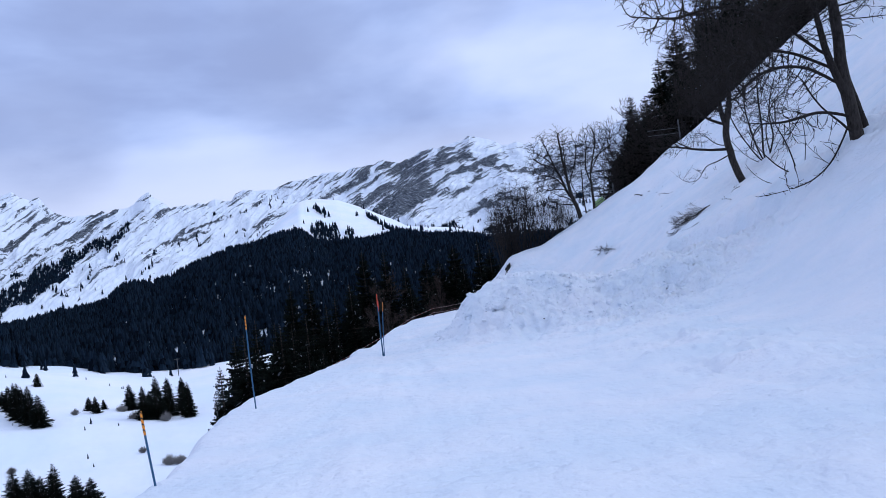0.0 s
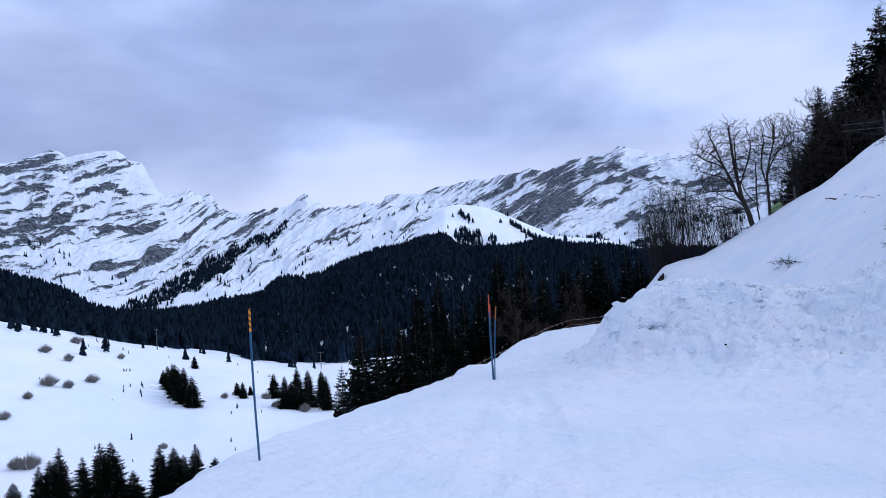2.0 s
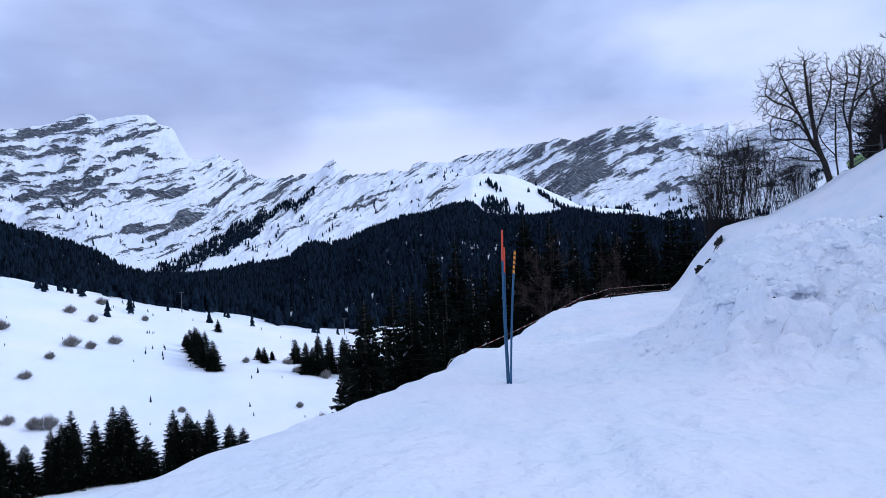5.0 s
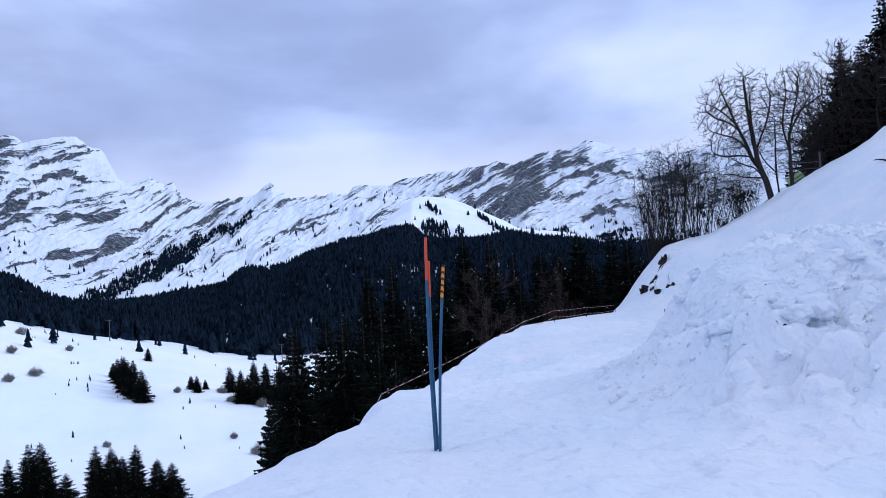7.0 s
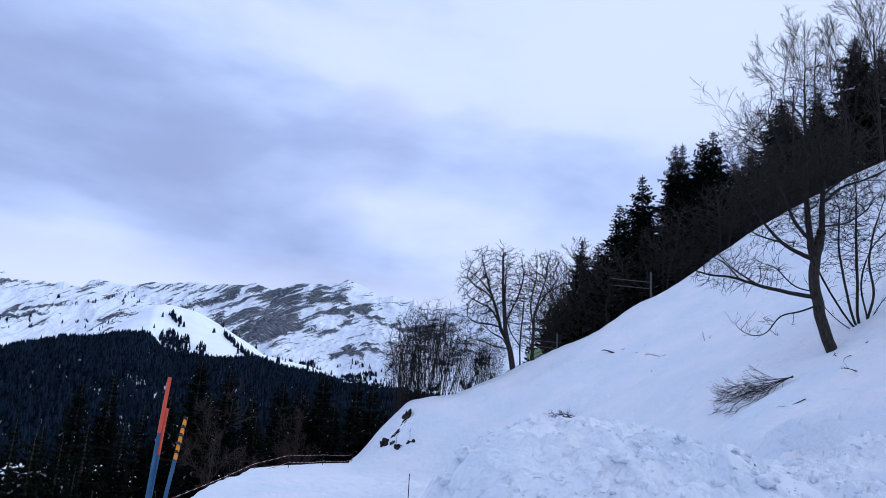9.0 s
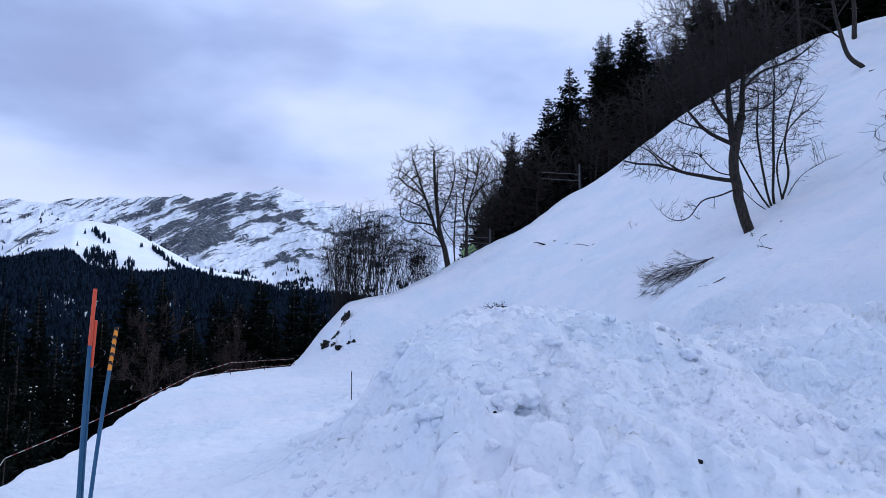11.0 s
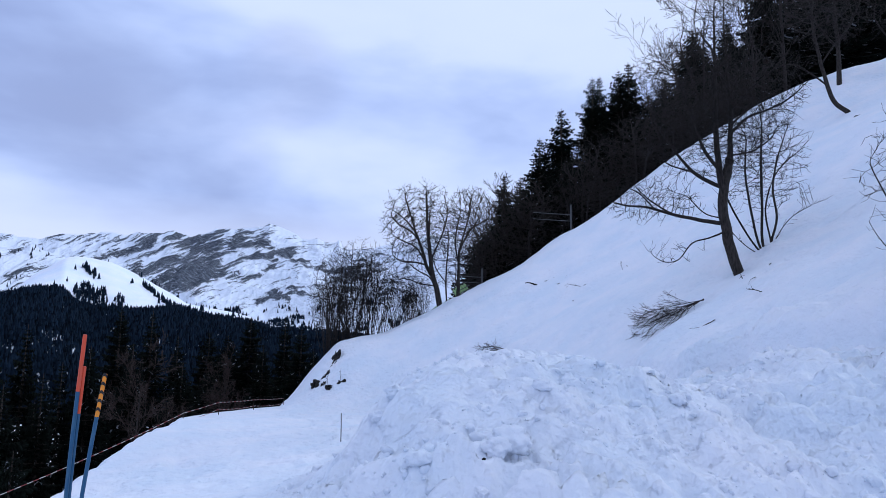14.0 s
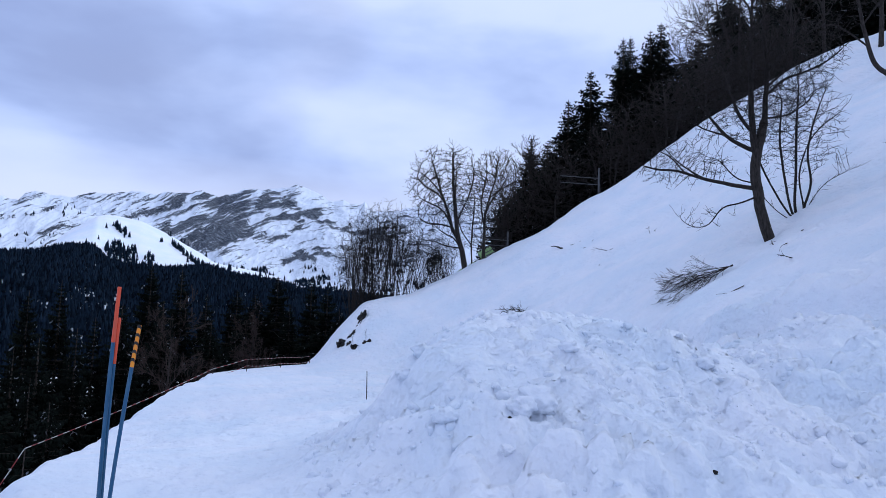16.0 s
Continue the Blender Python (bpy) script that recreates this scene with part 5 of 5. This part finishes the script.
fallen(14.4, 29.3, 140, 0.55, 355, "dark broken stick on the snow slope", 0.9, 2, 1, 0.05, 0.2)
fallen(15.2, 28.2, 10, 1.3, 356, "thin bent twig on the snow slope", 0.5, 3, 1, 0.012, 0.35)
fallen(15.6, 26.0, 20, 1.0, 357, "thin bent twig on the snow slope", 0.5, 3, 1, 0.012, 0.3)
fallen(17.0, 25.0, 70, 0.8, 358, "dry grass stalks on the snow slope", 0.2, 6, 1, 0.01, 0.6)
fallen(15.4, 13.6, 215, 0.6, 359, "broken stick on the snow slope", 0.5, 2, 1, 0.012, -0.35)
fallen(30.6, 25.0, -10, 2.6, 360, "dark fallen log on the snow slope", 0.6, 4, 1, 0.10, 0.25, "fallen_log")
fallen(13.8, 36.2, 60, 1.0, 361, "thin twigs on the snowy ridge", 0.4, 4, 1, 0.012, 1.6)
fallen(4.9, 30.7, 90, 0.45, 363, "dry grass tuft by the rocks", 0.5, 8, 1, 0.008, 2.0, "grass_tuft")
fallen(4.3, 31.0, 90, 0.4, 364, "dry grass tuft by the rocks", 0.5, 8, 1, 0.008, 2.0, "grass_tuft")
fallen(16.3, 36.2, 120, 0.9, 362, "thin twigs on the snowy ridge", 0.4, 4, 1, 0.012, 1.3)

for x, y, turn, length, seed in ((14.9, 29.1, 20, 0.70, 371), (15.4, 26.2, 150, 0.60, 372), (14.6, 25.1, 60, 0.35, 373), (17.2, 24.9, 70, 0.80, 374), (15.4, 14.2, 60, 0.60, 375), (14.5, 12.2, 170, 0.40, 376), (16.5, 14.3, 40, 0.40, 377)):
    fallen(x, y, turn, length, seed, "dark broken twig on the snow slope", 0.5, 5, 1, 0.016, 0.12)


# ---- rocks in the bank, snow blocks ----
def stone_material():
    n = Nodes("dark_rock", 0.9, 0.2)
    p = n.place((1, 1, 2.5))
    v = n.noise(p, 4.0, 7, 0.65)
    return n.done(n.ramp(v, (0.35, (0.008, 0.008, 0.008)), (0.62, (0.035, 0.032, 0.03)), (0.8, (0.13, 0.12, 0.11))), n.bump(v, 0.08, 0.9))


ROCK = stone_material()


def boulder(name, place, size, seed, material, label, category, rugged=0.35, turn=0.0, tilt=0.0, parts=3):
    bm = bmesh.new()
    bmesh.ops.create_icosphere(bm, subdivisions=parts, radius=1.0)
    noise.seed_set(seed)
    for v in bm.verts:
        n = noise.fractal(v.co * 1.3 + Vector((seed, 0, 0)), 0.8, 2.1, 4)
        c = noise.cell(v.co * 1.6 + Vector((0, seed, 0)))
        v.co *= 1 + rugged * (n + 0.5 * (c - 0.5))
        v.co = Vector((v.co.x * size[0], v.co.y * size[1], v.co.z * size[2]))
    me = bpy.data.meshes.new(name)
    bm.to_mesh(me)
    bm.free()
    for poly in me.polygons:
        poly.use_smooth = material is SNOW
    me.materials.append(material)
    ob = new(name, me)
    ob.matrix_basis = pose(*place, 0, tilt, turn)
    return tagged(ob, label, category)


for place, size, seed, turn, tilt in (((4.86, 33.0, 1.70), (0.14, 0.3, 0.46), 3, 20, 22), ((4.62, 32.6, 1.20), (0.12, 0.3, 0.48), 4, 30, 30), ((3.74, 31.8, 0.42), (0.20, 0.35, 0.24), 5, 10, 30), ((4.38, 30.7, 0.28), (0.20, 0.3, 0.17), 6, 0, -30), ((4.95, 30.5, 0.50), (0.13, 0.25, 0.24), 7, 40, 25), ((4.34, 32.0, 0.80), (0.10, 0.3, 0.32), 8, 40, 35), ((4.1, 31.4, 0.45), (0.08, 0.25, 0.2), 9, 15, 40)):
    boulder("rock", place, size, seed, ROCK, "dark rock that breaks through the snow bank", "rock", 0.75, turn, tilt)
for x, y, s, seed in ((3.45, 1.35, 0.24, 12), (3.25, 1.15, 0.15, 23), (2.57, 1.3, 0.13, 13), (2.42, 2.7, 0.12, 14), (2.15, 3.0, 0.10, 15), (2.62, 2.9, 0.14, 16), (4.1, 2.2, 0.12, 17), (5.0, 1.3, 0.10, 18), (4.6, 2.6, 0.14, 19), (3.0, 0.8, 0.08, 24), (5.7, 2.2, 0.12, 25), (2.1, 1.9, 0.08, 26)):
    boulder("snow_block", (x, y, float(ground_z(x, y)) + 0.1 * s), (s, s * 0.8, s * 0.62), seed, SNOW, "rounded block of ploughed snow", "snow block", 0.26, 40 * seed, 0, 4)


def clods(count, seed):
    """Crumbled snow: many small uneven clods half sunk in the heap, as one body."""
    rng = np.random.default_rng(seed)
    bm = bmesh.new()
    bmesh.ops.create_icosphere(bm, subdivisions=2, radius=1.0)
    ball = np.array([v.co[:] for v in bm.verts])
    tris = np.array([[v.index for v in f.verts] for f in bm.faces])
    bm.free()
    kinds = []
    for k in range(8):
        cut = ball.copy()
        for _ in range(7):
            way = rng.normal(0, 1, 3)
            way /= np.linalg.norm(way)
            over = np.maximum(cut @ way - rng.uniform(0.45, 0.8), 0)
            cut = cut - 0.85 * over[:, None] * way
        kinds.append(cut * (1 + 0.13 * rng.normal(0, 1, (len(cut), 1))))
    x, y = rng.uniform(1.4, 9.0, count * 6), rng.uniform(-0.8, 5.5, count * 6)
    keep = (heap(x, y) > 0.12) & (rough(x / 1.3, y / 0.9, 75, 3) > -0.1)
    x, y = x[keep][:count], y[keep][:count]
    z = ground_z(x, y)
    body = Body()
    for px, py, pz in zip(x, y, z):
        size = min(0.012 + 0.017 * rng.exponential(1.0), 0.075)
        a = rng.uniform(0, 6.28)
        v = kinds[rng.integers(8)] * (size * rng.uniform(0.9, 1.3), size, size * rng.uniform(0.8, 1.1))
        v = np.stack([v[:, 0] * math.cos(a) - v[:, 1] * math.sin(a), v[:, 0] * math.sin(a) + v[:, 1] * math.cos(a), v[:, 2]], -1)
        body.add(v + (px, py, pz - 0.15 * size), tris)
    return tagged(new("snow_clods", body.mesh("snow_clods", SNOW)), "crumbled white snow clods on the ploughed heap", "snow", kind="stuff")


clods(1300, 76)
for x, y, s, seed in ((4.76, 0.5, 0.018, 21), (3.1, 1.05, 0.014, 22), (5.9, 2.9, 0.014, 27)):
    boulder("stone", (x, y, float(ground_z(x, y)) + 0.02), (s * 1.6, s, s), seed, ROCK, "small dark stone on the snow", "stone", 0.3)


# ---- marker poles, stake and rope fence ----
def paint(name, colour, worn, wear=0.62):
    n = Nodes(name, 0.55, 0.35)
    p = n.place((30, 30, 4))
    v = n.noise(p, 1.0, 5, 0.6)
    return n.done(n.ramp(v, (wear - 0.12, colour), (wear + 0.14, worn)), n.bump(v, 0.002, 0.5))


BLUE = paint("blue_paint", (0.018, 0.085, 0.17), (0.05, 0.13, 0.21))
ORANGE = paint("red_orange_paint", (0.62, 0.075, 0.03), (0.42, 0.10, 0.06))
YELLOW = paint("yellow_orange_paint", (0.80, 0.27, 0.02), (0.70, 0.22, 0.03))
BLACK = paint("black_paint", (0.012, 0.012, 0.014), (0.05, 0.045, 0.04))
WHITE = paint("white_rope", (0.46, 0.45, 0.43), (0.34, 0.32, 0.30))
MAROON = paint("red_rope", (0.25, 0.03, 0.03), (0.16, 0.03, 0.03))
STEEL = paint("grey_metal", (0.075, 0.078, 0.082), (0.05, 0.045, 0.042))


def pole(base, top, cap, length, label, stripes=0, radius=0.013):
    """A round wooden pole with a painted upper end, and slanted black bands on some."""
    base, top = np.array(base, float), np.array(top, float) - np.array(base, float)
    root = new("marker_pole")
    root.location = base
    tall = float(np.linalg.norm(top))
    way = top / tall
    side = np.cross(way, (0, 1, 0))
    rng = np.random.default_rng(int(tall * 1000))
    bow = side * 0.012
    shaft = Body()
    cut = tall - length
    shaft.tube([way * s + bow * math.sin(3 * s / tall) for s in np.linspace(-0.35, cut, 9)], np.linspace(radius, radius * 0.94, 9), 14)
    part("shaft", shaft.mesh("shaft", BLUE), root, "blue shaft")
    head = Body()
    places = [way * s + bow * math.sin(3 * s / tall) for s in (cut, tall - 0.004, tall, tall)]
    head.tube(places, [radius * 0.97, radius * 0.95, radius * 0.8, 0.0005], 14)
    tip = part("tip", head.mesh("tip", cap), root, "painted tip")
    for k in range(stripes):
        s = cut + length * (k + 0.55) / stripes
        band = Body()
        a = np.linspace(0, 2 * np.pi, 17)
        u, v = side / np.linalg.norm(side), np.cross(way, side / np.linalg.norm(side))
        rows = []
        for off in (-0.010, 0.010):
            rows.append([way * (s + off + 0.022 * math.sin(t)) + bow * math.sin(3 * s / tall) + (radius * 0.97 + 0.0015) * (math.cos(t) * u + math.sin(t) * v) for t in a])
        k0 = np.arange(17)
        band.add(np.array(rows).reshape(-1, 3), np.stack([k0[:-1], k0[1:], k0[1:] + 17, k0[:-1] + 17], -1))
        part("stripe", band.mesh("stripe", BLACK), tip)
    return tagged(root, label, "marker pole", "marker poles")


pole((0, 0, 0), (0.061, -0.165, 1.73), ORANGE, 0.36, "tall blue marker pole with a red-orange tip")
pole((0.01, 0.04, 0), (0.066, -0.128, 1.53), ORANGE, 0.30, "shorter blue marker pole with a red-orange tip")
pole((0.05, -0.03, 0), (0.218, -0.252, 1.486), YELLOW, 0.27, "leaning blue marker pole with a black-striped yellow tip", 5)
pole((-1.2, -7.86, 0.13), (-1.153, -7.995, 1.789), YELLOW, 0.26, "lone blue marker pole with a black-striped yellow tip", 4)
pole((-0.47, -13.2, -0.65), (-0.595, -13.293, 1.034), YELLOW, 0.26, "blue marker pole with a black-striped yellow tip below the edge", 4)

stake = new("stake")
stake.location = (2.95, 11.4, float(ground_z(2.95, 11.4)))
rod = Body()
rod.tube([(0.01, 0, -0.3), (0, 0, 0.3), (-0.01, 0, 0.62)], [0.011, 0.010, 0.009], 8)
part("rod", rod.mesh("rod", BLACK), stake)
tagged(stake, "thin dark stake upright in the packed snow", "stake")

POSTS = ((-4.85, 14.2, float(-1.72 - ground_z(-4.85, 14.2))), (-1.45, 22.6, 0.18), (-0.36, 24.6, 0.48), (0.9, 28.4, 0.44), (2.3, 32.6, float(-0.26 - ground_z(2.3, 32.6))))


def fence_post(x, y, h):
    z = float(ground_z(x, y))
    root = new("fence_post")
    root.location = (x, y, z)
    b = Body()
    b.tube([(0, 0, -0.3), (0, 0, h * 0.5), (0.01, 0, h), (0.01, 0, h)], [0.016, 0.015, 0.014, 0.001], 8)
    part("post", b.mesh("post", SPRUCE_BARK), root)
    tagged(root, "short wooden post of a rope fence", "post", "rope fence posts")
    return np.array([x, y, z + h])


def rope(a, b, sag, label, piece=0.22, radius=0.0095):
    """A rope in red and white lengths between two places."""
    a, b = np.asarray(a, float), np.asarray(b, float)
    root = new("barrier_rope")
    root.location = a
    span = float(np.linalg.norm(b - a))
    n = max(2, int(span / piece))
    t = np.linspace(0, 1, n * 2 + 1)
    pts = (b - a) * t[:, None] - np.array([0, 0, 1.0]) * (4 * sag * t * (1 - t))[:, None]
    body = Body()
    body.tube(pts, [radius] * len(pts), 6)
    me = body.mesh("strand", WHITE)
    me.materials.append(MAROON)
    me.polygons.foreach_set("material_index", np.repeat((np.arange(n * 2) // 2) % 2, 6).astype(np.int32))
    part("strand", me, root)
    return tagged(root, label, "rope", "barrier ropes")


heads = [fence_post(*p) for p in POSTS]
for a, b in zip(heads[:-1], heads[1:]):
    rope(a, b, 0.002 * float(np.linalg.norm(b - a)) ** 1.6, "red and white striped barrier rope along the piste edge")
for a, b in zip(heads[1:-1], heads[2:]):
    rope(a - (0, 0, 0.26), b - (0, 0, 0.26), 0.05, "red and white striped lower barrier rope")
rope(heads[0], heads[0] + np.array([-0.6, -0.5, -1.3]), 0.0, "striped stay rope of the first fence post")

# ---- barrier and green sheeting on the ridge ----
GREEN = paint("green_sheet", (0.17, 0.30, 0.10), (0.28, 0.38, 0.19))


def barrier(x, y, h, reach, label):
    z = float(ground_z(x, y, False))
    root = new("metal_barrier")
    root.location = (x, y, z)
    b = Body()
    b.tube([(0, 0, -0.3), (0, 0, h)], [0.055, 0.055], 8)
    part("post", b.mesh("post", STEEL), root)
    for zz in (h * 0.38, h * 0.62):
        b = Body()
        b.tube([(0.1, 0, zz), (-reach, 0.6, zz + 0.12)], [0.024, 0.024], 6)
        part("rail", b.mesh("rail", STEEL), root)
    return tagged(root, label, "barrier")


barrier(19.6, 36.6, 1.7, 2.3, "grey metal post with two rails on the ridge")
barrier(14.2, 38.0, 1.5, 1.6, "grey metal post with two rails on the ridge")


def sheeting(a, b, width):
    """A strip of green plastic sheet on slats, laid up the back of the ridge."""
    a, b = np.array(a, float), np.array(b, float)
    root = new("green_sheeting")
    root.location = a
    t = np.linspace(0, 1, 26)
    base = (b - a) * t[:, None]
    wave = 0.05 * np.sin(t * 30)
    lo, hi = base + np.stack([0 * t, 0 * t, wave], -1), base + np.stack([-0.1 + 0 * t, 0.5 + 0 * t, width + wave], -1)
    k = np.arange(26)
    body = Body()
    body.add(np.concatenate([lo, hi, lo + (0, 0.03, 0), hi + (0, 0.03, 0)]), np.concatenate([np.stack([k[:-1], k[1:], k[1:] + 26, k[:-1] + 26], -1), np.stack([k[:-1] + 52, k[:-1] + 78, k[1:] + 78, k[1:] + 52], -1), np.stack([k[:-1] + 26, k[1:] + 26, k[1:] + 78, k[:-1] + 78], -1)]))
    part("sheet", body.mesh("sheet", GREEN), root)
    for zz in (0.04, width * 0.6):
        b2 = Body()
        b2.tube([(0, -0.05, zz), (b - a) + (0, -0.05, zz)], [0.03, 0.03], 5)
        part("slat", b2.mesh("slat", STEEL), root)
    return tagged(root, "green plastic sheeting on slats behind the ridge", "sheeting")


sheeting((9.0, 37.0, 3.42), (12.4, 37.4, 5.45), 0.15)
sheeting((12.7, 38.6, 5.75), (13.6, 38.8, 6.25), 0.42)


# ---- lift pylons far off ----
def lift_pylon(az, r, h):
    x, y = OX + r * math.sin(radians(az)), OY + r * math.cos(radians(az))
    root = new("lift_pylon")
    root.location = (x, y, float(ground_z(x, y, False)))
    b = Body()
    b.tube([(0, 0, -0.5), (0, 0, h)], [0.28, 0.2], 8)
    part("mast", b.mesh("mast", STEEL), root)
    b = Body()
    b.tube([(-2.0, 0.6, h - 0.5), (2.0, -0.6, h - 0.5)], [0.16, 0.16], 6)
    part("crossbar", b.mesh("crossbar", STEEL), root)
    return tagged(root, "grey ski lift pylon with a crossbar on the snowfield", "lift pylon", "lift pylons")


lift_pylon(-36.6, 440, 12)
lift_pylon(-24.6, 440, 10)
